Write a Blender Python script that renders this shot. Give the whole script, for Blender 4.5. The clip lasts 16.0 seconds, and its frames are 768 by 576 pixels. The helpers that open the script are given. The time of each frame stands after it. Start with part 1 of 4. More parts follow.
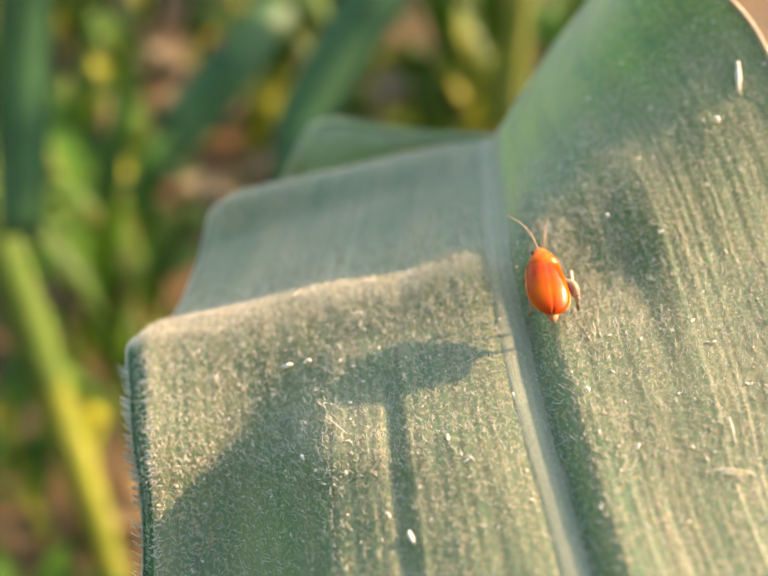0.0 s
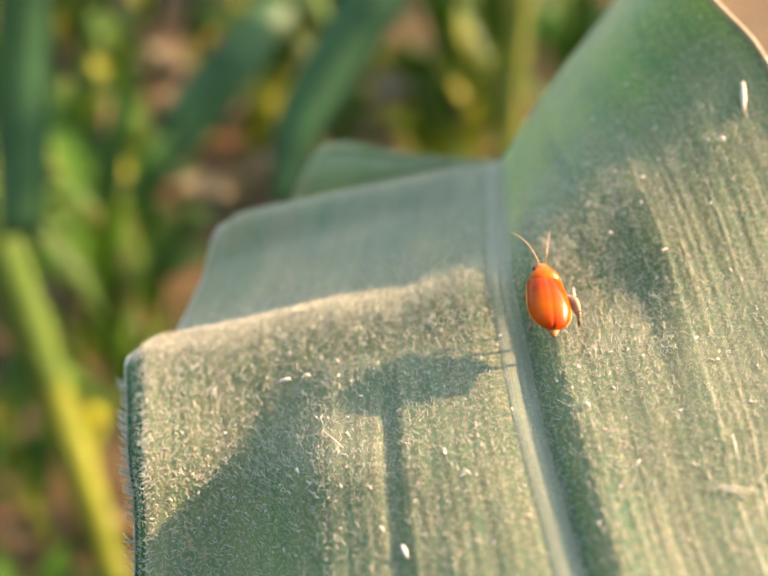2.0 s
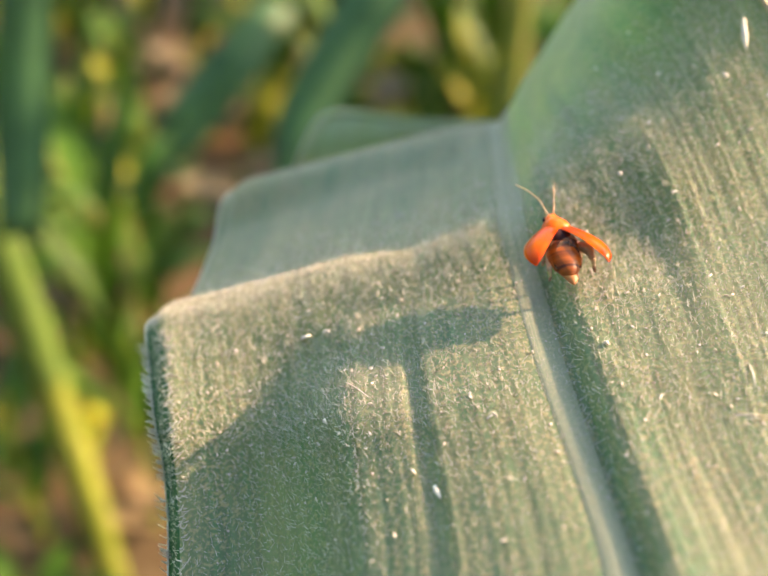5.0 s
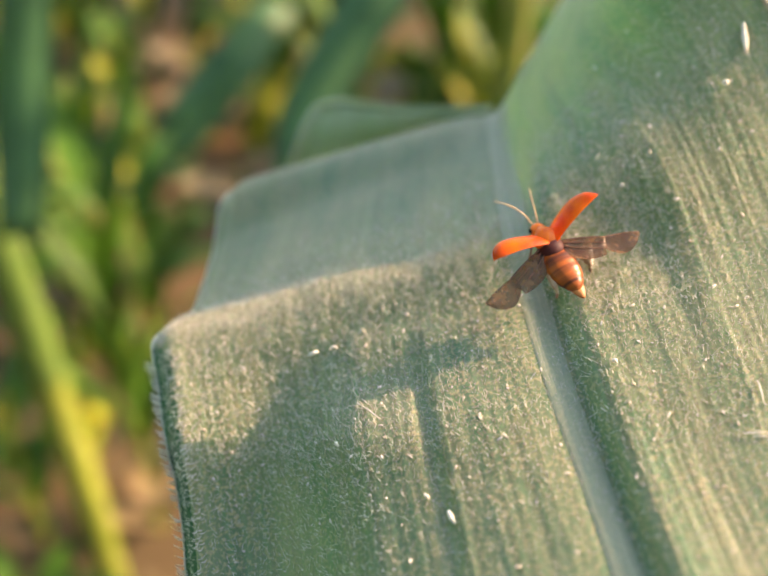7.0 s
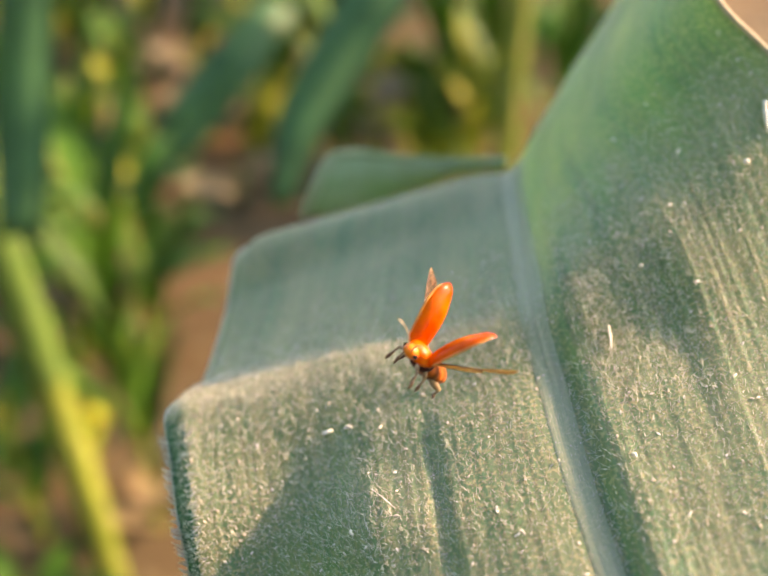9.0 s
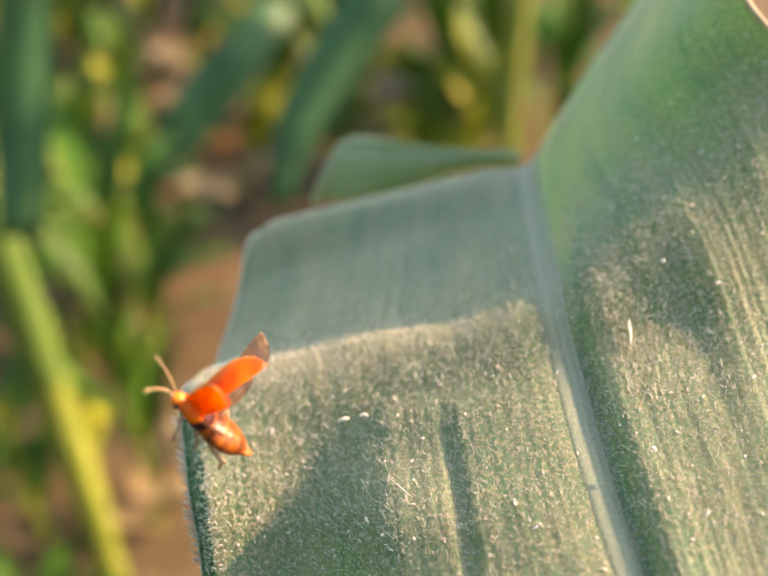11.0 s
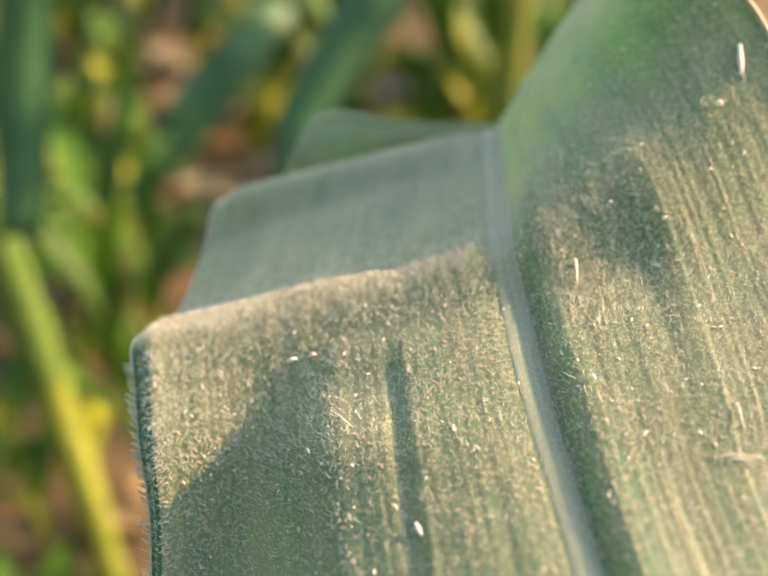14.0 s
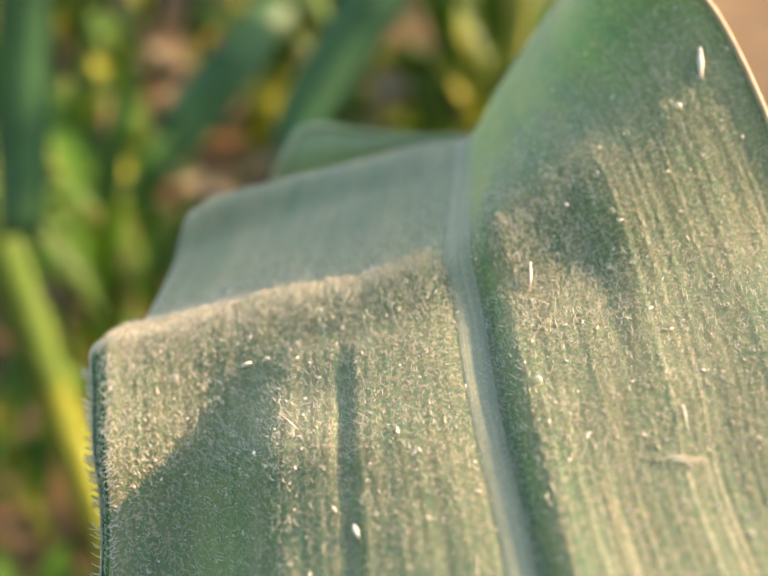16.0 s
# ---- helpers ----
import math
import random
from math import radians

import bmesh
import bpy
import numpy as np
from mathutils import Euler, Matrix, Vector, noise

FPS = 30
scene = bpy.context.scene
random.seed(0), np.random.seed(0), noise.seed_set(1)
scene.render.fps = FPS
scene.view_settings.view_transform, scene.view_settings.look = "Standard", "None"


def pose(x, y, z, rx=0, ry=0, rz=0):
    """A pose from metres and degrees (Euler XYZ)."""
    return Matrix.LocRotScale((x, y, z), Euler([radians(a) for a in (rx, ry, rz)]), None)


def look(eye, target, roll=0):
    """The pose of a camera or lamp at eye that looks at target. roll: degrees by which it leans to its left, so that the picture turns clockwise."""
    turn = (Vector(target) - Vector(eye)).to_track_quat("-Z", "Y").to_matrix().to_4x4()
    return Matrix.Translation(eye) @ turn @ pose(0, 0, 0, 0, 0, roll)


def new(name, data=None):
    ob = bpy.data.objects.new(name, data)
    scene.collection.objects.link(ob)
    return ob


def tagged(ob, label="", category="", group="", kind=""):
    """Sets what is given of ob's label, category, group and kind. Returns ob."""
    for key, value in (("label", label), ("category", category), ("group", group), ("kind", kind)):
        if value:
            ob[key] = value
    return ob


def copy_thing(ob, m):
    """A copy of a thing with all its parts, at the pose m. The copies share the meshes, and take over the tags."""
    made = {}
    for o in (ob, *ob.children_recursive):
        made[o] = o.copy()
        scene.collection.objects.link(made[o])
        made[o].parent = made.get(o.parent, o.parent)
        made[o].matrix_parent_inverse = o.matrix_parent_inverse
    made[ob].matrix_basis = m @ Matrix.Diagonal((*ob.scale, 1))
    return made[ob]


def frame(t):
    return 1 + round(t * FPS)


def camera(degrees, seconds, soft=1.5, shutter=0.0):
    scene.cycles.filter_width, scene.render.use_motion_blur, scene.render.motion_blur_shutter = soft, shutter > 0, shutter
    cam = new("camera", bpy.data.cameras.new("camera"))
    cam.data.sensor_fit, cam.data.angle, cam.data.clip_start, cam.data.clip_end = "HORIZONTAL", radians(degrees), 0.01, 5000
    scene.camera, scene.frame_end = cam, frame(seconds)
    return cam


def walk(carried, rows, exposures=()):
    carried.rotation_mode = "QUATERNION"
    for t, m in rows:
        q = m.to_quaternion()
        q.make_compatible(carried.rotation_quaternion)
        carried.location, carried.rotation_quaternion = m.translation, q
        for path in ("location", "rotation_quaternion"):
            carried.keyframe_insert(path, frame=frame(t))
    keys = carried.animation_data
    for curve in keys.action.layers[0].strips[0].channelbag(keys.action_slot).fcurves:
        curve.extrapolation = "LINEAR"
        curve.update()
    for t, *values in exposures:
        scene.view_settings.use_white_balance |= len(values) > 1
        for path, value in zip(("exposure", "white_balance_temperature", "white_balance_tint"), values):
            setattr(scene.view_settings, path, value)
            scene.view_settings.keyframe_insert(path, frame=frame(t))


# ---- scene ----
U = 0.00085          # one leaf unit in metres
EYE = pose(0, 0, 0.5, 55, 0, 0)
cam = camera(45, 16.0, 1.5, 0.5)
cam.data.dof.use_dof = True
cam.data.dof.focus_distance = 81.5 * U
cam.data.dof.aperture_fstop = 18.5
walk(cam, [(0.0, EYE), (16.0, EYE)], exposures=[(0.0, 2.20, 7200, 13), (16.0, 2.20, 7200, 13)])

# the leaf's sway: seconds, then shift in leaf units and turn in degrees, in the eye's axes
SWAY = [
    (0.0, 0.00, 0.00, 0.00, 0.00, 0.00, 0.00),
    (0.5, 0.40, -0.57, -0.16, -0.31, 0.07, -0.72),
    (1.0, 0.39, -0.96, 0.04, -1.01, -0.15, -1.23),
    (1.5, 0.01, -1.13, 0.56, -1.88, -0.61, -1.36),
    (2.0, -0.03, -1.34, 0.68, -2.46, -0.95, -0.74),
    (2.5, 0.63, -1.02, 0.49, -3.16, -0.43, -0.75),
    (3.0, 1.21, 0.05, 0.34, -2.73, 0.48, -1.14),
    (3.5, 1.44, 1.42, -0.03, -2.12, 0.43, -0.57),
    (4.0, 1.39, 2.62, -0.24, -1.75, -0.01, 0.18),
    (6.5, 2.00, 3.27, -0.48, 0.77, 0.12, 3.24),
    (7.0, 2.04, 1.59, -0.57, 1.76, 0.05, 3.39),
    (7.5, 2.18, -0.70, -0.38, 2.15, -0.32, 3.67),
    (8.0, 2.50, -2.70, -0.07, 1.69, -0.33, 3.48),
    (8.5, 3.07, -4.69, 0.15, 1.32, -0.31, 3.04),
    (9.0, 3.58, -6.16, 0.29, 1.20, -0.30, 2.73),
    (11.5, 5.60, -4.37, 0.39, 1.87, 0.47, 0.19),
    (12.0, 5.01, -3.01, 0.50, 1.71, 0.34, 0.13),
    (12.5, 4.07, -1.59, 0.35, 1.52, 0.33, 0.17),
    (13.0, 3.03, -0.58, 0.43, 1.05, 0.29, 0.45),
    (13.5, 1.67, 0.28, 0.36, 0.69, -0.13, 0.86),
    (14.0, 0.29, 0.77, 0.42, 0.24, -0.56, 1.19),
    (14.5, -1.33, 0.96, 0.55, -0.14, -1.02, 1.34),
    (15.0, -2.64, 0.85, 0.60, -0.40, -1.64, 1.45),
    (15.5, -3.70, 0.61, 0.69, -0.83, -2.07, 1.50),
    (16.0, -4.20, 0.45, 0.73, -1.07, -1.91, 1.28),
]
LEAF_HOME = EYE @ Matrix.Translation((0, 0, -88 * U))


def leaf_pose(t):
    """The leaf's pose in the world at t seconds, between the rows of SWAY."""
    ts = [r[0] for r in SWAY]
    v = [float(np.interp(t, ts, [r[k] for r in SWAY])) for k in range(1, 7)]
    return LEAF_HOME @ pose(v[0] * U, v[1] * U, v[2] * U, v[3], v[4], v[5])


# ---- light ----
TO_SUN = (EYE.to_3x3() @ Vector((0.83, 0.53, 0.03))).normalized()
world = bpy.data.worlds.new("sky")
scene.world = world
world.use_nodes = True
wn = world.node_tree.nodes
sky = wn.new("ShaderNodeTexSky")
sky.sky_type, sky.sun_disc = "NISHITA", False
sky.sun_elevation = math.asin(TO_SUN.z)
sky.sun_rotation = math.atan2(TO_SUN.x, TO_SUN.y)
sky.dust_density, sky.ozone_density = 2.0, 0.8
world.node_tree.links.new(sky.outputs[0], wn["Background"].inputs[0])
wn["Background"].inputs[1].default_value = 0.15
sun = new("sun", bpy.data.lights.new("sun", "SUN"))
sun.data.energy, sun.data.angle, sun.data.color = 3.3, radians(0.6), (1.0, 0.645, 0.43)
sun.matrix_world = look((0, 0, 3), Vector((0, 0, 3)) - TO_SUN)


# ---- materials ----
def material(name, colour, rough=0.6, second=None, scale=40.0, fine=None, fine_scale=400.0, bump=0.0, bump_scale=300.0,
             spec=0.4, through_light=0.0, coat=0.0, alpha=1.0, stretch=(1, 1, 1), random_shade=0.0, sheen=0.0, tint=(0.9, 1.0, 0.25), rear=None):
    """A node material: two noise scales of colour, bump, and light passing through thin leaf where asked."""
    m = bpy.data.materials.new(name)
    m.use_nodes = True
    t = m.node_tree
    n, link = t.nodes, t.links.new
    b = n["Principled BSDF"]
    co = n.new("ShaderNodeTexCoord")
    mp = n.new("ShaderNodeMapping")
    mp.inputs["Scale"].default_value = stretch
    link(co.outputs["Object"], mp.inputs[0])

    def noise_node(sc, detail):
        x = n.new("ShaderNodeTexNoise")
        x.inputs["Scale"].default_value, x.inputs["Detail"].default_value = sc, detail
        link(mp.outputs[0], x.inputs["Vector"])
        return x

    def mix(fac, a, c, kind="MIX"):
        x = n.new("ShaderNodeMix")
        x.data_type, x.blend_type = "RGBA", kind
        for sock, val in ((x.inputs[0], fac), (x.inputs[6], a), (x.inputs[7], c)):
            if hasattr(val, "links"):
                link(val, sock)
            else:
                sock.default_value = val if not isinstance(val, tuple) else (*val, 1)
        return x.outputs[2]

    def ramp(sock, lo, hi):
        x = n.new("ShaderNodeMapRange")
        x.inputs[1].default_value, x.inputs[2].default_value = lo, hi
        link(sock, x.inputs[0])
        return x.outputs[0]

    out = mix(ramp(noise_node(scale, 4).outputs[0], 0.35, 0.65), colour, second or tuple(c * 0.8 for c in colour))
    if fine:
        out = mix(ramp(noise_node(fine_scale, 3).outputs[0], 0.5, 0.72), out, fine)
    if rear:
        # colour changes along the thing's own length; shade at the rear is put into it
        xyz = n.new("ShaderNodeSeparateXYZ")
        link(co.outputs["Object"], xyz.inputs[0])
        out = mix(ramp(xyz.outputs[1], rear[1], rear[2]), out, rear[0])
    if random_shade:
        info = n.new("ShaderNodeObjectInfo")
        x = n.new("ShaderNodeMapRange")
        x.inputs[3].default_value, x.inputs[4].default_value = 1 - random_shade, 1 + random_shade
        link(info.outputs["Random"], x.inputs[0])
        v = n.new("ShaderNodeVectorMath")
        v.operation = "SCALE"
        link(out, v.inputs[0])
        link(x.outputs[0], v.inputs["Scale"])
        out = v.outputs[0]
    link(out, b.inputs["Base Color"])
    b.inputs["Roughness"].default_value = rough
    b.inputs["Specular IOR Level"].default_value = spec
    b.inputs["Coat Weight"].default_value, b.inputs["Coat Roughness"].default_value = coat, 0.12
    b.inputs["Alpha"].default_value = alpha
    b.inputs["Sheen Weight"].default_value, b.inputs["Sheen Roughness"].default_value = sheen, 0.45
    b.inputs["Sheen Tint"].default_value = (0.98, 0.95, 0.82, 1)
    if bump:
        bp = n.new("ShaderNodeBump")
        bp.inputs["Strength"].default_value, bp.inputs["Distance"].default_value = bump, 0.2 / bump_scale
        link(noise_node(bump_scale, 3).outputs[0], bp.inputs["Height"])
        link(bp.outputs[0], b.inputs["Normal"])
    if through_light:
        tr = n.new("ShaderNodeBsdfTranslucent")
        link(mix(1.0, out, tint, "MULTIPLY"), tr.inputs[0])
        ms = n.new("ShaderNodeMixShader")
        ms.inputs[0].default_value = through_light
        link(b.outputs[0], ms.inputs[1])
        link(tr.outputs[0], ms.inputs[2])
        link(ms.outputs[0], n["Material Output"].inputs[0])
    return m


def leaf_material(name, green, dark, coat_colour, amount):
    """Downy leaf skin: streaks that run along the veins (from the blade's own coordinates), a dusty coat, light passing through."""
    m = bpy.data.materials.new(name)
    m.use_nodes = True
    n, link = m.node_tree.nodes, m.node_tree.links.new
    b = n["Principled BSDF"]
    uv = n.new("ShaderNodeUVMap")
    uv.uv_map = "blade"
    co = n.new("ShaderNodeTexCoord")

    def tex(vec, scale, stretch, detail=3.0):
        mp = n.new("ShaderNodeMapping")
        mp.inputs["Scale"].default_value = stretch
        link(vec, mp.inputs[0])
        x = n.new("ShaderNodeTexNoise")
        x.inputs["Scale"].default_value, x.inputs["Detail"].default_value = scale, detail
        link(mp.outputs[0], x.inputs["Vector"])
        return x.outputs[0]

    def fit(sock, lo, hi, a=0.0, c=1.0):
        x = n.new("ShaderNodeMapRange")
        for k, val in enumerate((lo, hi, a, c)):
            x.inputs[k + 1].default_value = val
        link(sock, x.inputs[0])
        return x.outputs[0]

    def mix(fac, a, c):
        x = n.new("ShaderNodeMix")
        x.data_type = "RGBA"
        for sock, val in ((x.inputs[0], fac), (x.inputs[6], a), (x.inputs[7], c)):
            if isinstance(val, tuple):
                sock.default_value = (*val, 1)
            else:
                link(val, sock)
        return x.outputs[2]

    def maths(op, a, c):
        x = n.new("ShaderNodeMath")
        x.operation = op
        for k, val in enumerate((a, c)):
            if isinstance(val, float):
                x.inputs[k].default_value = val
            else:
                link(val, x.inputs[k])
        return x.outputs[0]

    veins = tex(uv.outputs[0], 1.0, (18.0, 0.5, 1.0), 2.0)
    bands = tex(uv.outputs[0], 1.0, (3.0, 0.25, 1.0), 2.0)
    grain = tex(co.outputs["Object"], 3200.0, (1.0, 1.0, 1.0), 3.0)
    blotch = tex(co.outputs["Object"], 160.0, (1.0, 1.0, 1.0), 3.0)
    skin = mix(fit(veins, 0.35, 0.65), dark, green)
    skin = mix(fit(bands, 0.35, 0.7, 0.16, 0.34), skin, coat_colour)
    skin = mix(fit(tex(uv.outputs[0], 1.0, (1.6, 1.1, 1.0), 4.0), 0.46, 0.64, 0.0, 0.20), skin, coat_colour)
    dust = maths("MULTIPLY", fit(grain, 0.48, 0.66), fit(blotch, 0.3, 0.7, 0.4 * amount, amount))
    skin = mix(dust, skin, coat_colour)
    link(skin, b.inputs["Base Color"])
    b.inputs["Roughness"].default_value, b.inputs["Specular IOR Level"].default_value = 0.47, 0.5
    b.inputs["Sheen Weight"].default_value, b.inputs["Sheen Roughness"].default_value = 0.95, 0.42
    b.inputs["Sheen Tint"].default_value = (1.0, 0.93, 0.80, 1)
    height = maths("ADD", maths("MULTIPLY", veins, 0.7), maths("MULTIPLY", grain, 0.5))
    bp = n.new("ShaderNodeBump")
    bp.inputs["Strength"].default_value, bp.inputs["Distance"].default_value = 0.30, 0.00014
    link(height, bp.inputs["Height"])
    link(bp.outputs[0], b.inputs["Normal"])
    tr = n.new("ShaderNodeBsdfTranslucent")
    tint = n.new("ShaderNodeMix")
    tint.data_type, tint.blend_type = "RGBA", "MULTIPLY"
    tint.inputs[0].default_value = 1.0
    link(skin, tint.inputs[6])
    tint.inputs[7].default_value = (0.85, 1.25, 0.28, 1)
    link(tint.outputs[2], tr.inputs[0])
    ms = n.new("ShaderNodeMixShader")
    ms.inputs[0].default_value = 0.5
    link(b.outputs[0], ms.inputs[1])
    link(tr.outputs[0], ms.inputs[2])
    link(ms.outputs[0], n["Material Output"].inputs[0])
    return m


M_LEAF = leaf_material("maize_leaf", (0.052, 0.240, 0.105), (0.026, 0.165, 0.072), (0.60, 0.485, 0.31), 0.78)
# leaf margin that curls away: its shade is put into a darker green
M_SHADE_BAND = material("shaded_margin_band", (0.05, 0.16, 0.055), 0.6, (0.03, 0.11, 0.035), 300, (0.12, 0.22, 0.10), 1500, spec=0.2, through_light=0.2)
M_RIB = leaf_material("midrib_skin", (0.33, 0.40, 0.29), (0.22, 0.31, 0.21), (0.46, 0.47, 0.34), 0.65)
M_HAIR = material("leaf_hair", (0.41, 0.38, 0.285), 0.6, (0.33, 0.31, 0.235), 900, spec=0.3, through_light=0.25)
M_BRISTLE = material("leaf_bristle", (0.78, 0.78, 0.66), 0.5, (0.62, 0.62, 0.52), 900, spec=0.25, through_light=0.25)
M_RIM = material("dry_rim", (0.44, 0.36, 0.22), 0.7, (0.33, 0.28, 0.17), 600, spec=0.3)
M_EDGE = material("leaf_margin", (0.46, 0.54, 0.34), 0.55, (0.32, 0.42, 0.22), 120, (0.52, 0.50, 0.36), 900, through_light=0.3)
# leaf green made paler: sunlight and down are put into the colour
M_END = material("leaf_end_lit", (0.34, 0.49, 0.26), 0.55, (0.46, 0.54, 0.38), 110, (0.38, 0.44, 0.26), 900, through_light=0.3, sheen=0.5)
M_BIT = material("dry_bits", (0.85, 0.82, 0.68), 0.6, (0.55, 0.48, 0.3), 900, spec=0.3)
M_STALK = material("stalk_skin", (0.19, 0.225, 0.022), 0.5, (0.12, 0.16, 0.018), 14, (0.26, 0.26, 0.06), 160, 0.2, 500, through_light=0.12)
M_SHEATH = material("sheath_skin", (0.10, 0.175, 0.025), 0.5, (0.06, 0.12, 0.02), 30, (0.15, 0.20, 0.05), 160, through_light=0.15)
M_FARLEAF = material("far_maize_leaf", (0.075, 0.185, 0.060), 0.5, (0.042, 0.115, 0.036), 30, through_light=0.35)
M_WEED = material("weed_leaf", (0.080, 0.195, 0.009), 0.6, (0.028, 0.085, 0.006), 30, through_light=0.4, random_shade=0.35)
M_WEEDY = material("yellowing_leaf", (0.50, 0.52, 0.05), 0.5, (0.28, 0.36, 0.03), 30, through_light=0.35, random_shade=0.2)
M_YELLOW = material("yellow_leaf", (0.43, 0.47, 0.06), 0.6, (0.30, 0.37, 0.03), 30, through_light=0.3, random_shade=0.2, spec=0.2)
M_DRY = material("dry_leaf", (0.22, 0.16, 0.07), 0.7, (0.27, 0.20, 0.10), 40, through_light=0.2, random_shade=0.25)
M_SOIL = material("soil", (0.108, 0.070, 0.029), 0.9, (0.054, 0.039, 0.018), 6, (0.14, 0.11, 0.058), 60, 0.8, 60, 0.2)
# the deeper red at the rear carries the shade of the tail end
M_ELYTRA = material("elytron_orange", (0.84, 0.185, 0.002), 0.22, (0.66, 0.070, 0.001), 420, spec=0.22, coat=0.16, through_light=0.46, bump=0.10, bump_scale=5000, tint=(1.0, 2.5, 1.0), rear=((0.58, 0.035, 0.001), -0.0030, -0.0052))
M_SHIELD = material("shield_orange", (0.86, 0.20, 0.003), 0.26, (0.72, 0.095, 0.002), 1100, spec=0.25, coat=0.10, through_light=0.25, bump=0.15, bump_scale=3500, tint=(1.0, 1.6, 1.0))
M_CASE_EDGE = material("wing_case_edge", (0.80, 0.42, 0.10), 0.4, (0.62, 0.26, 0.05), 900, spec=0.3, through_light=0.3, tint=(1.0, 1.0, 0.6))
M_HEAD = material("head_orange", (0.86, 0.22, 0.004), 0.38, (0.80, 0.14, 0.002), 700, spec=0.3, coat=0.08)
M_ABDOMEN = material("abdomen_amber", (0.38, 0.098, 0.010), 0.36, (0.045, 0.011, 0.004), 1300, spec=0.22, coat=0.0, stretch=(0.04, 1, 0.04))
M_TAIL = material("tail_amber", (0.42, 0.18, 0.04), 0.5, (0.30, 0.11, 0.025), 900, spec=0.4)
M_DARK = material("thorax_dark", (0.030, 0.008, 0.010), 0.55, (0.07, 0.018, 0.010), 900, spec=0.12)
M_EYE = material("beetle_eye", (0.012, 0.01, 0.01), 0.55, spec=0.15)
M_LEG = material("leg_tan", (0.38, 0.29, 0.17), 0.6, (0.24, 0.15, 0.08), 900, spec=0.4)
M_FOOT = material("foot_dark", (0.10, 0.05, 0.03), 0.5, (0.30, 0.18, 0.10), 1200, spec=0.4)
M_ANT = material("antenna_tan", (0.55, 0.40, 0.22), 0.5, (0.38, 0.26, 0.14), 900)
M_WING = material("wing_membrane", (0.32, 0.19, 0.11), 0.35, (0.13, 0.07, 0.045), 900, spec=0.4, through_light=0.3, alpha=0.52)
M_VEIN = material("wing_vein", (0.12, 0.06, 0.035), 0.45)


# ---- mesh helpers ----
def mesh_from(name, verts, faces, mat, smooth=True):
    me = bpy.data.meshes.new(name)
    me.from_pydata([tuple(v) for v in verts], [], faces)
    me.materials.append(mat)
    if smooth:
        me.shade_smooth()
    me.update()
    return me


def part_mesh(name, me, parent, label="", kind=""):
    ob = new(name, me)
    ob.parent = parent
    return tagged(ob, label=label, kind=kind)


def spline(points, n):
    """n points along a smooth line through the given ones (Catmull-Rom)."""
    p = np.array(points, float)
    p = np.vstack([2 * p[0] - p[1], p, 2 * p[-1] - p[-2]])
    out = []
    for s in np.linspace(0, len(p) - 3 - 1e-6, n):
        i, f = int(s), s - int(s)
        a, b, c, d = p[i], p[i + 1], p[i + 2], p[i + 3]
        out.append(0.5 * (2 * b + (c - a) * f + (2 * a - 5 * b + 4 * c - d) * f * f + (3 * b - a - 3 * c + d) * f ** 3))
    return np.array(out)


def tube(points, radii, n=24, sides=8):
    """Vertices and faces of a tapered round tube along a smooth line, closed at both ends."""
    p = spline(points, n)
    r = np.interp(np.linspace(0, 1, n), np.linspace(0, 1, len(radii)), radii)
    verts, faces = [], []
    ref = Vector((0.31, 0.2, 0.93))
    for i in range(n):
        d = Vector(p[min(i + 1, n - 1)] - p[max(i - 1, 0)]).normalized()
        a = d.cross(ref).normalized()
        b = d.cross(a)
        for k in range(sides):
            q = 2 * math.pi * k / sides
            verts.append(Vector(p[i]) + float(r[i]) * (math.cos(q) * a + math.sin(q) * b))
    for i in range(n - 1):
        for k in range(sides):
            k2 = (k + 1) % sides
            faces.append((i * sides + k, i * sides + k2, (i + 1) * sides + k2, (i + 1) * sides + k))
    faces.append(tuple(range(sides))[::-1])
    faces.append(tuple((n - 1) * sides + k for k in range(sides)))
    return verts, faces


def blade(points, widths, side, n=22, across=6, fold=0.25, thick=0.0004, wave=0.0, seed=0):
    """Vertices and faces of a leaf blade with a folded midrib, wavy margins and real thickness."""
    p = spline(points, n)
    w = np.interp(np.linspace(0, 1, n), np.linspace(0, 1, len(widths)), widths).tolist()
    side = Vector(side).normalized()
    rows = [[], []]
    for i in range(n):
        d = Vector(p[min(i + 1, n - 1)] - p[max(i - 1, 0)]).normalized()
        a = (side - d * side.dot(d)).normalized()
        nn = a.cross(d)
        for j in range(across + 1):
            v = 2 * j / across - 1
            h = fold * abs(v) * w[i] + wave * w[i] * v * v * math.sin(i * 0.9 + seed + 2 * v)
            q = Vector(p[i]) + a * (v * w[i]) + nn * h
            rows[0].append(q + nn * thick * 0.5)
            rows[1].append(q - nn * thick * 0.5)
    verts = rows[0] + rows[1]
    m, c = len(rows[0]), across + 1
    faces = []
    for i in range(n - 1):
        for j in range(across):
            k = i * c + j
            faces.append((k, k + 1, k + 1 + c, k + c))
            faces.append((m + k + c, m + k + 1 + c, m + k + 1, m + k))
        for k in (i * c, i * c + across):
            faces.append((k, k + c, m + k + c, m + k))
    for i in (0, n - 1):
        for j in range(across):
            k = i * c + j
            faces.append((k, k + 1, m + k + 1, m + k))
    return verts, faces


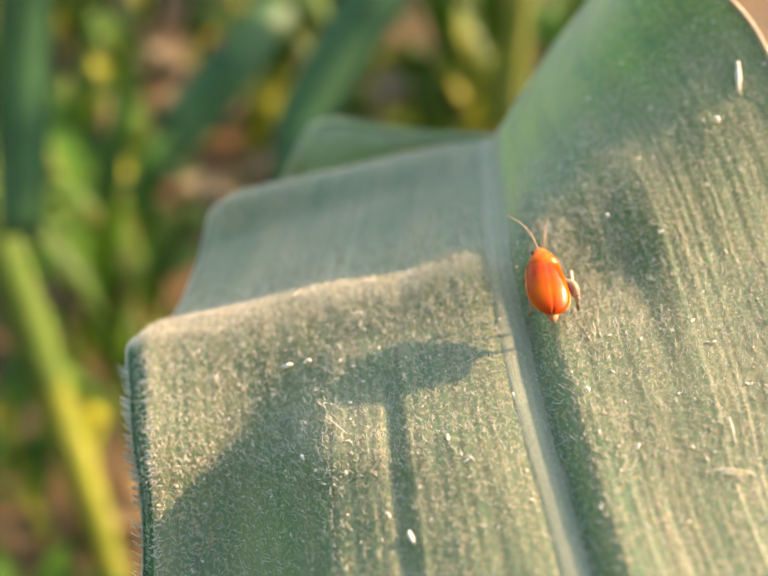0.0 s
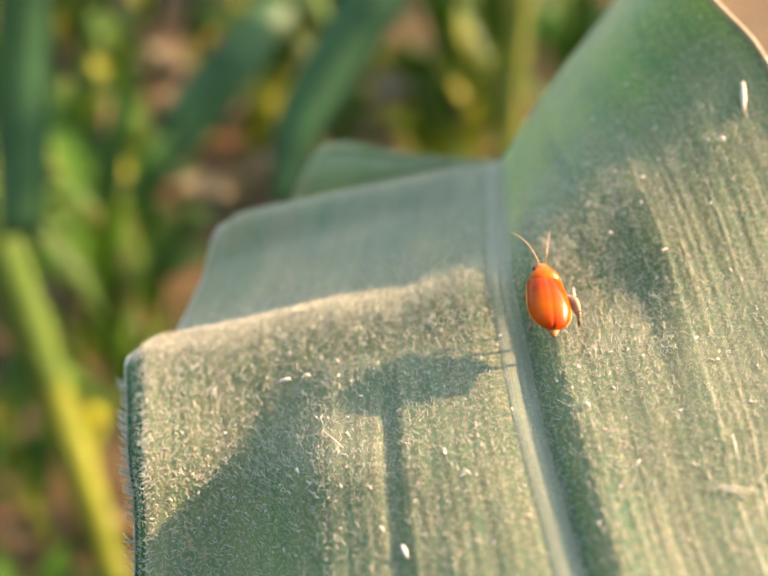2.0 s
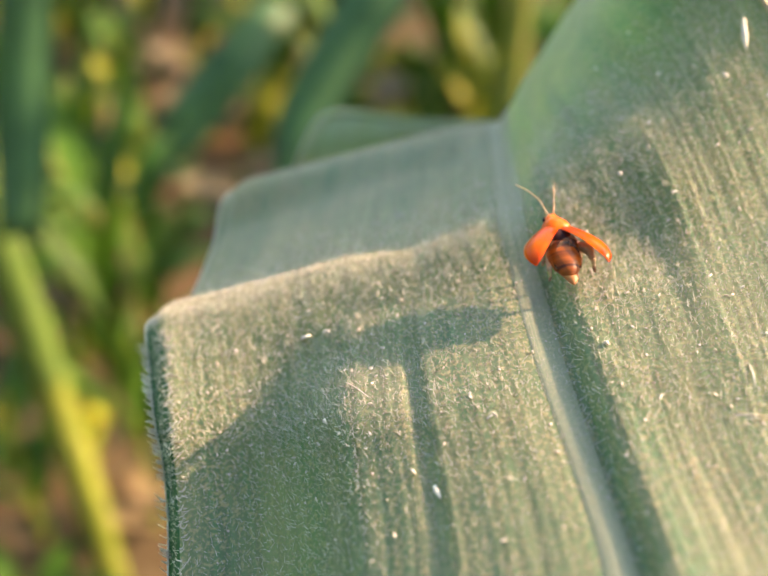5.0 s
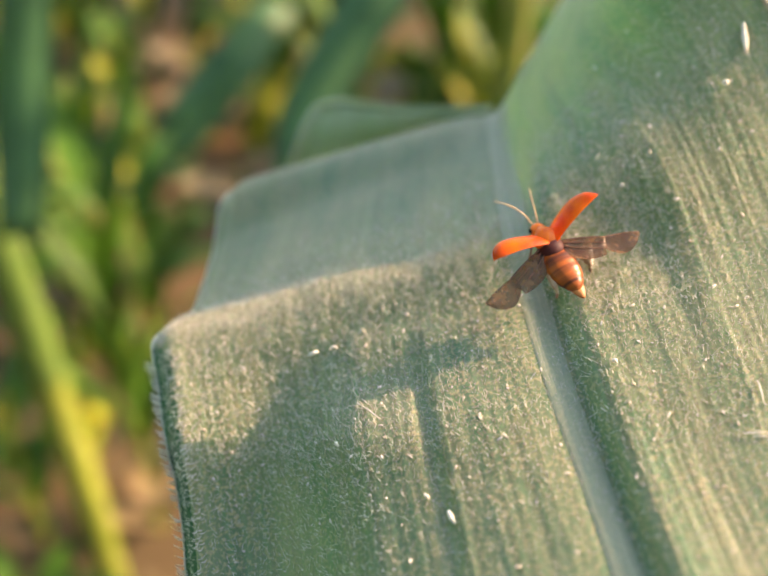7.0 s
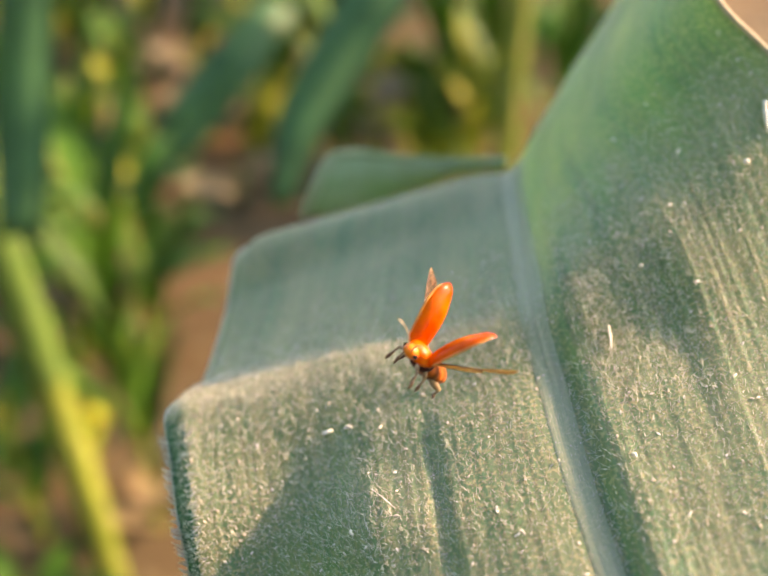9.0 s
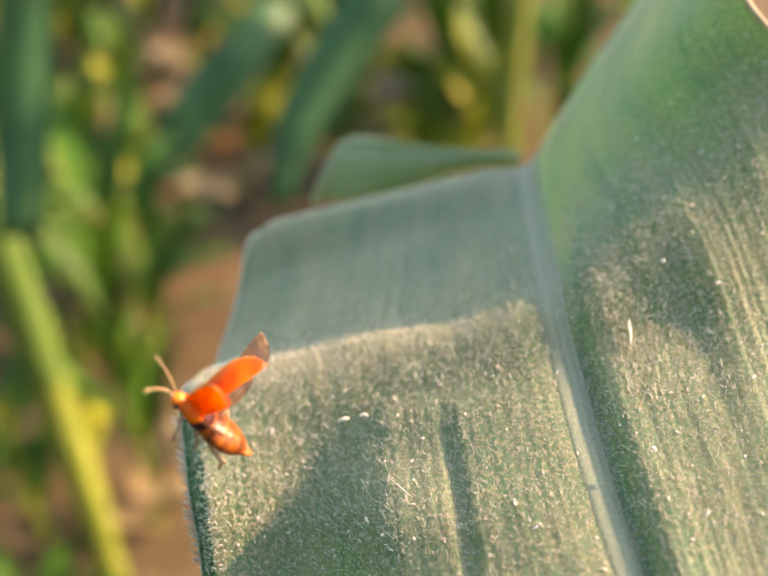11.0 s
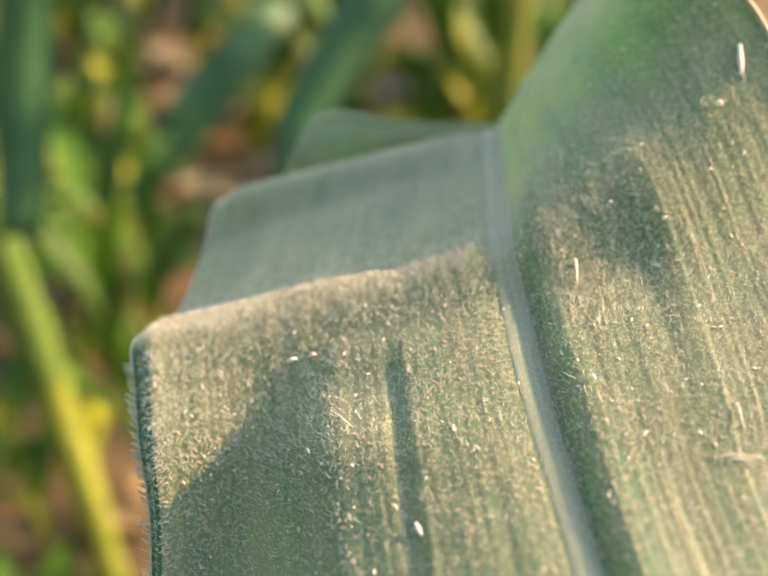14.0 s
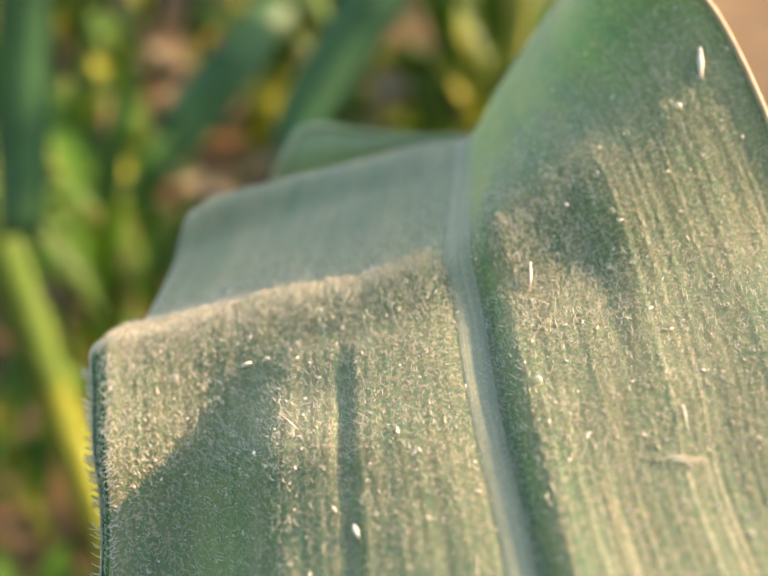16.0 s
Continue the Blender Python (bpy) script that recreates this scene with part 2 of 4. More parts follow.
def ball(rx, ry, rz, at=(0, 0, 0), seg=18, rings=12, shape=None):
    """An ellipsoid, long along y, that a shape function of its length (-1 to 1) may narrow."""
    verts, faces = [], []
    for i in range(rings + 1):
        a = math.pi * i / rings
        y, r = -math.cos(a), math.sin(a)
        sx = sz = 1.0
        if shape:
            sx, sz = shape(y)
        for k in range(seg):
            q = 2 * math.pi * k / seg
            verts.append((at[0] + rx * r * sx * math.cos(q), at[1] + ry * y, at[2] + rz * r * sz * math.sin(q)))
    for i in range(rings):
        for k in range(seg):
            k2 = (k + 1) % seg
            faces.append((i * seg + k, i * seg + k2, (i + 1) * seg + k2, (i + 1) * seg + k))
    return verts, faces


def joined(*pieces):
    verts, faces = [], []
    for v, f in pieces:
        o = len(verts)
        verts += list(v)
        faces += [tuple(i + o for i in q) for q in f]
    return verts, faces


# ---- ground ----
def build_ground():
    n = 90
    xs = np.concatenate([[-400, -60, -12], np.linspace(-3, 3, n), [12, 60, 400]])
    ys = np.concatenate([[-400, -60, -12], np.linspace(-1.5, 4.5, n), [12, 60, 400]])
    verts, faces = [], []
    for y in ys:
        for x in xs:
            near = abs(x) < 3.1 and -1.6 < y < 4.6
            z = (0.05 * (noise.noise(Vector((x * 2.2, y * 2.2, 0))) - 0.3) + 0.02 * noise.noise(Vector((x * 9, y * 9, 3)))) if near else -0.02
            verts.append((x, y, z))
    c = len(xs)
    for i in range(len(ys) - 1):
        for j in range(c - 1):
            faces.append((i * c + j, i * c + j + 1, (i + 1) * c + j + 1, (i + 1) * c + j))
    tagged(new("ground", mesh_from("ground", verts, faces, M_SOIL)), "dry brown tilled soil of a field", "soil", kind="structure")


def ground_z(x, y):
    return 0.05 * (noise.noise(Vector((x * 2.2, y * 2.2, 0))) - 0.3) + 0.02 * noise.noise(Vector((x * 9, y * 9, 3)))


build_ground()

# ---- the leaf ----
# stations along the blade, in leaf units: midrib, one margin, other margin
STATIONS = [
    ((62.0, -134.0, 156.0), (54.0, -138.0, 152.0), (70.0, -134.0, 156.0)),
    ((34.0, -88.0, 96.0), (14.0, -93.0, 84.0), (54.0, -88.0, 96.0)),
    ((17.0, -46.0, 50.0), (-19.0, -54.0, 26.0), (50.0, -46.0, 50.0)),
    ((14.3, -21.0, 20.5), (-23.0, -25.8, 5.0), (42.0, -21.1, 20.0)),
    ((12.7, -10.9, 9.5), (-25.0, -14.5, 0.0), (43.7, -8.8, 9.0)),
    ((12.1, -2.9, 0.0), (-26.8, -6.6, -6.5), (44.5, 4.2, -2.0)),
    ((11.2, 3.3, -4.0), (-26.9, -4.2, -11.5), (42.0, 16.8, -6.0)),
    ((11.6, 7.7, -11.0), (-25.7, -3.8, -19.0), (38.9, 27.2, -9.5)),
    ((13.2, 15.5, -28.0), (-24.3, 4.3, -31.0), (33.2, 39.2, -14.0)),
    ((14.9, 21.9, -43.0), (-23.1, 12.6, -39.0), (44.6, 61.6, -30.0)),
    ((18.3, 20.4, -62.0), (-20.2, 11.3, -57.0), (46.5, 67.1, -55.0)),
    ((23.4, 9.9, -85.0), (-11.9, 2.5, -80.0), (38.0, 35.5, -85.0)),
    ((29.4, -5.2, -100.0), (21.5, -6.2, -100.0), (34.4, -1.2, -100.0)),
]


def smooth01(x):
    x = np.clip(x, 0, 1)
    return x * x * (3 - 2 * x)


def leaf_grid(rows, half):
    """Points of the blade's upper face: rows along it, 2 * half + 1 columns across."""
    mid, left, right = (spline([s[k] for s in STATIONS], rows) for k in range(3))
    v = np.concatenate([-np.linspace(1, 0, half + 1), np.linspace(0, 1, half + 1)[1:]])
    pts = np.where(v[None, :, None] < 0, mid[:, None] - v[None, :, None] * (left - mid)[:, None],
                   mid[:, None] + v[None, :, None] * (right - mid)[:, None])
    return pts, v


def normals_of(p):
    du, dv = np.gradient(p, axis=0), np.gradient(p, axis=1)
    n = np.cross(dv, du)
    return n / (np.linalg.norm(n, axis=2, keepdims=True) + 1e-9)


def leaf_surface(rows=460, half=170):
    p, v = leaf_grid(rows, half)
    n = normals_of(p)
    s = np.linspace(0, len(STATIONS) - 1, rows)[:, None]          # station number along the blade
    width = np.where(v < 0, 38.0, 33.0)
    x = (v * width)[None, :]                                       # distance from the midrib
    near = smooth01((6.0 - s) / 1.6)                               # fades beyond the fold
    h = np.zeros(p.shape[:2])
    # channel along the midrib
    h -= 0.95 * np.exp(-((x - 2.0 * near) / np.where(x < 2.0 * near, 3.8, 3.2 - 1.9 * near)) ** 2)
    # one lobe of the left half dips: its bottom line runs from the fold out towards the margin
    sv = s[:, 0]
    dip = np.interp(sv, (3.0, 3.85, 4.4, 4.95), (-0.77, -0.71, -0.62, -0.52))
    drop = 0.25 * 38 * np.clip(-0.44 - dip, 0, 1) * smooth01((5.1 - sv) / 0.4)
    for r in range(rows):
        knots_v = np.array([-1.0, -0.965, dip[r], -0.44, 0.0])
        knots_h = np.array([0.0, 0.0, -0.62 * drop[r], 0.40 * drop[r], 0.0])
        k = np.clip(np.searchsorted(knots_v, v, side="right") - 1, 0, 3)
        f = (v - knots_v[k]) / (knots_v[k + 1] - knots_v[k])
        f = np.where(k == 3, f, smooth01(f))
        h[r] += np.where(v < 0, knots_h[k] + (knots_h[k + 1] - knots_h[k]) * f, 0)
    # a narrow groove beside it
    h -= 0.46 * smooth01((5.05 - s) / 0.9) * (smooth01((-0.283 - v[None, :]) / 0.014) - smooth01((-0.318 - v[None, :]) / 0.03))
    h += 0.2 * smooth01((4.9 - s) / 0.5) * (smooth01((-0.06 - v[None, :]) / 0.22) - smooth01((-0.285 - v[None, :]) / 0.035))
    # the bank beyond the midrib stands higher
    h += 0.65 * near * (smooth01((x - 2.0) / 1.1) - smooth01((x - 4.0) / 18))
    h += 0.55 * near * (smooth01((x - 2.0) / 1.1) - smooth01((x - 3.0) / 13))
    # the left half falls away from the midrib, and rises again beyond the dip
    h += 1.0 * near * np.where(v < 0, -4 * v * (1 + v), 0)[None, :]
    fade = smooth01((s - 3.5) / 0.9)
    rise = smooth01((dip[:, None] - 0.04 - v[None, :]) / (0.94 + dip[:, None]))
    wall = smooth01((-0.46 - v[None, :]) / 0.16)
    h -= np.interp(s, (4.5, 5.3, 7.0), (2.4, 1.3, 0.0)) * (fade * np.clip((-0.03 - v) / 0.40, 0, 1)[None, :] + 0.8 * (1 - fade) * wall - (0.6 * fade + 0.8 * (1 - fade)) * rise - 0.4 * fade * smooth01((-0.86 - v[None, :]) / 0.13))
    # the crest of the fold sags between the midrib and the middle of the left half
    h -= 1.35 * smooth01((s - 5.0) / 1.6) * (1 - smooth01((s - 7.3) / 1.5)) * np.exp(-((v + 0.24) / 0.165) ** 2)[None, :]
    # the near right half climbs gently towards its margin
    h += 0.085 * smooth01((5.4 - s) / 1.3) * np.clip(x - 5.0, 0, None)
    # margin curls down
    h -= (2.4 - 1.2 * smooth01((s - 4.6) / 0.7)) * smooth01((-0.925 - v[None, :]) / 0.075)
    # soft waves of the right half, and fine veins over all
    h += 0.13 * np.sin(x * 0.5 + 0.3 * s) * smooth01(x / 8)
    pleat = 0.18 + 0.82 * np.exp(-((s - 5.4) / 0.75) ** 2)
    h += 1.5 * pleat * smooth01((7.0 - s) / 1.0) * (smooth01((v[None, :] - 0.365) / 0.12) - smooth01((v[None, :] - 0.47) / 0.42))
    h += 0.024 * np.sin(x * 5.2 + 1.4 * np.sin(x * 1.7)) + 0.016 * np.sin(x * 8.3 + 2 * np.sin(x * 0.9))
    rough = np.array([[noise.noise(Vector((a * 6, b * 0.5, 0.0))) for a in v * 3] for b in np.linspace(0, 24, rows)])
    h += 0.10 * rough
    return p + n * h[:, :, None], v, s


def build_leaf(plant):
    p, v, s = leaf_surface()
    rows, cols = p.shape[:2]
    n = normals_of(p)
    under = p - n * 0.30
    verts = np.vstack([p.reshape(-1, 3), under.reshape(-1, 3)]) * U
    m = rows * cols
    idx = np.arange(m).reshape(rows, cols)
    a, b, c, d = (idx[:-1, :-1].ravel(), idx[:-1, 1:].ravel(), idx[1:, 1:].ravel(), idx[1:, :-1].ravel())
    faces = [tuple(q) for q in np.stack([a, b, c, d], 1).tolist()] + [tuple(q) for q in (np.stack([d, c, b, a], 1) + m).tolist()]
    for col in (0, cols - 1):
        for i in range(rows - 1):
            k, k2 = idx[i, col], idx[i + 1, col]
            faces.append((int(k), int(k2), int(k2 + m), int(k + m)))
    width = np.where(v < 0, 38.0, 33.0)
    across = np.tile(v * width / 10, rows)
    along = np.repeat(s[:, 0], cols)

    def with_blade_coordinates(me, ax, al):
        layer = me.uv_layers.new(name="blade")
        k = np.zeros(len(me.loops), np.int32)
        me.loops.foreach_get("vertex_index", k)
        layer.data.foreach_set("uv", np.stack([ax[k], al[k]], 1).astype(np.float32).ravel())
        return me

    me = with_blade_coordinates(mesh_from("leaf", verts, faces, M_LEAF), np.tile(across, 2), np.tile(along, 2))
    # the curled margin: a smoother band whose darker green holds the shade of the curl
    me.materials.append(M_SHADE_BAND)
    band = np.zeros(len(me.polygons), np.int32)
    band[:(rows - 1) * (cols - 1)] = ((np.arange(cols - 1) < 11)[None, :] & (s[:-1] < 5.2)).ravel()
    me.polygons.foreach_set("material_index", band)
    leaf = part_mesh("leaf", me, plant, "long downy green maize leaf folded over, dusty in the sun")

    # the midrib: a pale rounded cord in the bottom of the channel
    cj = int(np.argmin(np.abs(v)))
    sel = np.arange(cj - 6, cj + 8)
    t = np.linspace(-1, 1, len(sel))
    rib = p[:, sel] + n[:, sel] * (0.03 + 0.15 * np.sqrt(np.clip(1 - t * t, 0, 1)))[None, :, None]
    k = len(sel)
    ridx = np.arange(rows * k).reshape(rows, k)
    rfaces = np.stack([ridx[:-1, :-1].ravel(), ridx[:-1, 1:].ravel(), ridx[1:, 1:].ravel(), ridx[1:, :-1].ravel()], 1).tolist()
    me = mesh_from("midrib", rib.reshape(-1, 3) * U, [tuple(q) for q in rfaces], M_RIB)
    with_blade_coordinates(me, np.tile(t * 1.4, rows), np.repeat(s[:, 0], k))
    part_mesh("midrib", me, leaf, "pale midrib")

    # down: short pale hairs standing on the upper face
    rng = np.random.default_rng(4)

    def spread(count, s0, s1, v0, v1):
        i = rng.uniform(s0, s1, count) / (len(STATIONS) - 1) * (rows - 1)
        j = (rng.uniform(v0, v1, count) + 1) / 2 * (cols - 1)
        return np.clip(i.astype(int), 1, rows - 2), np.clip(j.astype(int), 1, cols - 2)

    def on_veins(i, j):
        """Keeps the hairs that stand on a vein, and some between."""
        x = across[j] * 10 + 0.15 * np.sin(i * 0.07)
        keep = (np.abs((x / 0.62) % 1 - 0.5) < 0.22) | (rng.random(len(i)) < 0.35)
        far = (i > 6.3 / (len(STATIONS) - 1) * (rows - 1)) & (rng.random(len(i)) < np.where(x > 0, 0.75, 0.35))
        channel = (x > 1.2) & (x < 3.2) & (rng.random(len(i)) < 0.88)
        flank = (x < -0.4) & (x > -3.4) & (rng.random(len(i)) < 0.6)
        curled = (x < -35.3) & (rng.random(len(i)) < 0.75)
        keep &= ~far & ~channel & ~curled & ~flank
        return i[keep], j[keep]

    def hairs(i, j, length, radius, lean):
        along = p[i + 1, j] - p[i - 1, j]
        along /= np.linalg.norm(along, axis=1, keepdims=True)
        cross = np.cross(n[i, j], along)
        f1, f2 = rng.uniform(-0.5, 0.5, (2, len(i), 1))
        root = p[i, j] + f1 * (p[i + 1, j] - p[i, j]) + f2 * (p[i, j + 1] - p[i, j])
        way = n[i, j] * rng.uniform(0.25, 1.0, (len(i), 1)) + along * rng.normal(lean, 0.45, (len(i), 1)) + cross * rng.normal(0, 0.55, (len(i), 1))
        way /= np.linalg.norm(way, axis=1, keepdims=True)
        side1 = np.cross(way, n[i, j] + 0.01)
        side1 /= np.linalg.norm(side1, axis=1, keepdims=True)
        side2 = np.cross(way, side1)
        r = radius * rng.uniform(0.6, 1.3, (len(i), 1))
        ln = length * rng.uniform(0.4, 1.5, (len(i), 1))
        vs = np.stack([root + side1 * r, root - side1 * r * 0.5 + side2 * r * 0.87, root - side1 * r * 0.5 - side2 * r * 0.87, root + way * ln], 1)
        return vs.reshape(-1, 3)

    def hair_part(name, vs, mat, label):
        k = np.arange(len(vs) // 4)[:, None] * 4
        f = np.concatenate([k + [0, 1, 3], k + [1, 2, 3], k + [2, 0, 3]])
        part_mesh(name, mesh_from(name, vs * U, [tuple(q) for q in f.tolist()], mat, False), leaf, label, "stuff")

    i, j = on_veins(*spread(240000, 2.6, 9.2, -0.985, 1.0))
    hair_part("down", hairs(i, j, 0.24, 0.020, 0.35), M_HAIR, "fine pale hairs on the leaf")
    i, j = spread(30000, 2.6, 7.4, -0.985, 1.0)
    keep = (across[j] < 0.1) | (across[j] > 0.34)
    i, j = i[keep], j[keep]
    hair_part("bristle", hairs(i, j, 0.52, 0.027, 0.4), M_BRISTLE, "longer white bristles on the leaf")
    spots = [spread(1900, 2.8, 4.95, -0.96, -0.42), spread(420, 2.8, 5.2, 0.03, 0.10), spread(1300, 4.5, 6.2, 0.14, 0.44)]
    i, j = (np.concatenate([q[k] for q in spots]) for k in (0, 1))
    hair_part("stout_bristle", hairs(i, j, 0.60, 0.036, 0.4), M_BRISTLE, "stouter white bristles in the hollows of the leaf")
    i, j = spread(3000, 5.05, 6.3, -0.97, -0.02)
    hair_part("fold_hairs", hairs(i, j, 0.60, 0.022, 0.2), M_BRISTLE, "fine pale hairs along the fold")
    edge = p[:, 0] + n[:, 0] * 0.05
    rim = tube([tuple(q) for q in edge[110:380:9]], (0.09, 0.09), 120, 6)
    part_mesh("margin", mesh_from("margin", np.array([tuple(q) for q in rim[0]]) * U, rim[1], M_BRISTLE), leaf, "thin pale leaf margin")
    edge = p[:, -1] + n[:, -1] * 0.05
    rim = tube([tuple(q) for q in edge[110:380:9]], (0.32, 0.32), 120, 7)
    part_mesh("margin", mesh_from("margin", np.array([tuple(q) for q in rim[0]]) * U, rim[1], M_RIM), leaf, "dry tan leaf margin")
    # bristles along the curled margin: one row curls outwards over the edge, others lie inwards over the green band
    def fringe(name, count, c0, c1, outwards, length, label):
        r = np.sort(rng.uniform(2.4, 5.0, count)) / (len(STATIONS) - 1) * (rows - 1)
        i = np.clip(r.astype(int), 2, rows - 3)
        j = rng.integers(c0, c1 + 1, count)
        out = p[i, 24] - p[i, 40]
        out /= np.linalg.norm(out, axis=1, keepdims=True)
        ahead = p[i + 2, j] - p[i - 2, j]
        ahead /= np.linalg.norm(ahead, axis=1, keepdims=True)
        root = p[i, j] + (r - i)[:, None] * (p[i + 1, j] - p[i, j])
        reach = length * rng.uniform(0.6, 1.25, (count, 1))
        side_way = out if outwards else -out
        first = 0.45 * n[i, 40] + 0.75 * side_way + rng.normal(0.05, 0.18, (count, 1)) * ahead
        then = 0.30 * n[i, 40] + 0.55 * side_way + rng.normal(0.60, 0.25, (count, 1)) * ahead
        knots = [root, root + first * reach * 0.45, root + first * reach * 0.7 + then * reach * 0.35]
        vs, fs = [], []
        for k in range(count):
            a, b = tube([q[k] for q in knots], (0.060, 0.052, 0.022), 6, 4)
            fs += [tuple(w + len(vs) for w in f) for f in b]
            vs += a
        part_mesh(name, mesh_from(name, np.array([tuple(q) for q in vs]) * U, fs, M_BRISTLE), leaf, label, "stuff")

    fringe("margin_hairs", 150, 0, 1, True, 1.05, "pale bristles curling over the leaf margin")
    fringe("band_hairs", 420, 2, 13, False, 1.15, "pale bristles lying over the green margin band")

    # pollen grains and dry crumbs that cling to the down
    i, j = spread(1700, 2.6, 7.6, -0.97, 1.0)
    bits = []
    for a, b in zip(i, j):
        o = Vector(p[a, b] + n[a, b] * 0.1)
        r = 0.045 + 0.10 * random.random() ** 4
        q = Euler((random.random() * 6, random.random() * 6, random.random() * 6)).to_matrix()
        vs, fs = ball(r, r * random.uniform(1, 2.4), r * 0.8, seg=5, rings=4)
        bits.append(([o + q @ Vector(w) for w in vs], fs))
    vs, fs = joined(*bits)
    part_mesh("pollen", mesh_from("pollen", np.array(vs) * U, fs, M_BIT, False), leaf, "pale pollen crumbs on the leaf", "stuff")

    # the far end of the blade, turned up behind the fold, with a thick pale rim
    low = spline([(-16.3, 17.6, -66.5), (-8.5, 18.2, -67.0), (-0.5, 20.2, -67.0), (9.5, 23.0, -66.5), (17.5, 23.6, -66.0)], 34)
    top = spline([(-11.6, 26.5, -64.0), (-7.5, 27.2, -63.5), (-0.5, 26.1, -63.5), (9.5, 25.2, -64.0), (17.5, 25.4, -65.0)], 34)
    c = 13
    sheet = [low[a] + (top[a] - low[a]) * (b / (c - 1)) + np.array((0, 0, 1.4 * math.sin(math.pi * b / (c - 1)))) for a in range(34) for b in range(c)]
    vs = sheet + [q - np.array((0.05, 0.05, 0.35)) for q in sheet]
    o, fs = len(sheet), []
    for a in range(33):
        for b in range(c - 1):
            k = a * c + b
            fs += [(k, k + c, k + c + 1, k + 1), (o + k + 1, o + k + c + 1, o + k + c, o + k)]
        fs += [(a * c, o + a * c, o + a * c + c, a * c + c), (a * c + c - 1, a * c + 2 * c - 1, o + a * c + 2 * c - 1, o + a * c + c - 1)]
    for b in range(c - 1):
        fs += [(b, b + 1, o + b + 1, o + b), (33 * c + b + 1, 33 * c + b, o + 33 * c + b, o + 33 * c + b + 1)]
    part_mesh("leaf_end", mesh_from("leaf_end", np.array(vs) * U, fs, M_END), leaf, "upturned pale-rimmed end of the leaf")
    lip = tube([tuple(sheet[b]) for b in range(0, c - 1, 3)] + [tuple(sheet[a * c + c - 1]) for a in range(1, 34, 3)], (0.75, 0.80, 0.70, 0.5, 0.3), 70, 8)
    part_mesh("margin", mesh_from("margin", np.array([tuple(q) for q in lip[0]]) * U, lip[1], M_EDGE), leaf, "pale rim of the leaf end")

    def place(st, vv):
        a = int(st / (len(STATIONS) - 1) * (rows - 1))
        b = int((vv + 1) / 2 * (cols - 1))
        return p[a, b], n[a, b]
    return leaf, place


# the plant that carries the leaf; its stalk stands behind the eye
plant = tagged(new("maize_plant"), "tall green maize plant with a broad downy leaf", "maize plant")
plant.matrix_world = pose(0.055, -0.115, 0.0)
verts, faces = tube([(0, 0, -0.03), (0.002, 0.0, 0.2), (-0.004, 0.004, 0.42), (0.0, -0.004, 0.60), (0.01, -0.02, 0.72)], (0.011, 0.010, 0.009, 0.007, 0.003), 40, 14)
part_mesh("stalk", mesh_from("stalk", verts, faces, M_STALK), plant, "jointed green maize stalk")
leaf, on_leaf = build_leaf(plant)


SCRAPS = []


def litter(name, a, b, radius, mat, label, bend=0.15):
    """A dry scrap lying on the down, from one place of the blade (station, share of the width) to another."""
    (p0, n0), (p1, n1) = on_leaf(*a), on_leaf(*b)
    p0, p1 = p0 + n0 * 0.25, p1 + n1 * 0.3
    mid = (p1 - p0) / 2 + n0 * bend
    vs, fs = tube([p0 * 0, mid, p1 - p0], (radius * 0.7, radius, radius * 0.5), 9, 7)
    ob = new(name, mesh_from(name, np.array([tuple(q) for q in vs]) * U, fs, mat))
    tagged(ob, label, name, "crumbs on the leaf" if name == "crumb" else "")
    ob.matrix_world = leaf_pose(0.0) @ Matrix.Translation(Vector(p0) * U)
    SCRAPS.append((ob, Vector(p0) * U))


litter("straw", (3.45, 0.427), (3.42, 0.535), 0.085, M_BIT, "thin dry straw lying on the maize leaf")
litter("straw", (3.42, 0.450), (3.39, 0.528), 0.06, M_BIT, "thin dry straw lying on the maize leaf")
litter("fibre", (4.09, -0.467), (3.88, -0.417), 0.06, M_BIT, "pale dry fibre lying on the maize leaf")
litter("fibre", (4.84, -0.925), (4.72, -0.895), 0.05, M_BIT, "pale dry fibre lying on the maize leaf")
litter("fibre", (3.83, 0.508), (3.65, 0.508), 0.07, M_BIT, "pale dry fibre lying on the maize leaf")
litter("anther", (6.83, 0.908), (6.56, 0.867), 0.3, M_BIT, "dry pale maize anther stuck to the leaf")
litter("chaff", (5.38, 0.2), (5.05, 0.183), 0.12, M_BIT, "pale scrap of chaff on the maize leaf")
litter("crumb", (4.77, -0.582), (4.79, -0.55), 0.2, M_BIT, "small white crumb lying on the maize leaf")
litter("crumb", (4.79, -0.515), (4.77, -0.498), 0.18, M_BIT, "small white crumb lying on the maize leaf")
litter("crumb", (3.76, -0.525), (3.7, -0.52), 0.17, M_BIT, "small white crumb lying on the maize leaf")
litter("crumb", (3.14, -0.305), (3.1, -0.292), 0.24, M_BIT, "small white crumb lying on the maize leaf")
litter("crumb", (6.4, 0.76), (6.36, 0.775), 0.32, M_BIT, "small white crumb lying on the maize leaf")
litter("crumb", (5.9, 0.35), (5.86, 0.356), 0.22, M_BIT, "small white crumb lying on the maize leaf")
litter("crumb", (4.13, 0.148), (4.1, 0.154), 0.2, M_BIT, "small pale pink crumb on the maize leaf")
litter("crumb", (3.23, -0.344), (3.2, -0.338), 0.13, M_BIT, "small white crumb lying on the maize leaf")
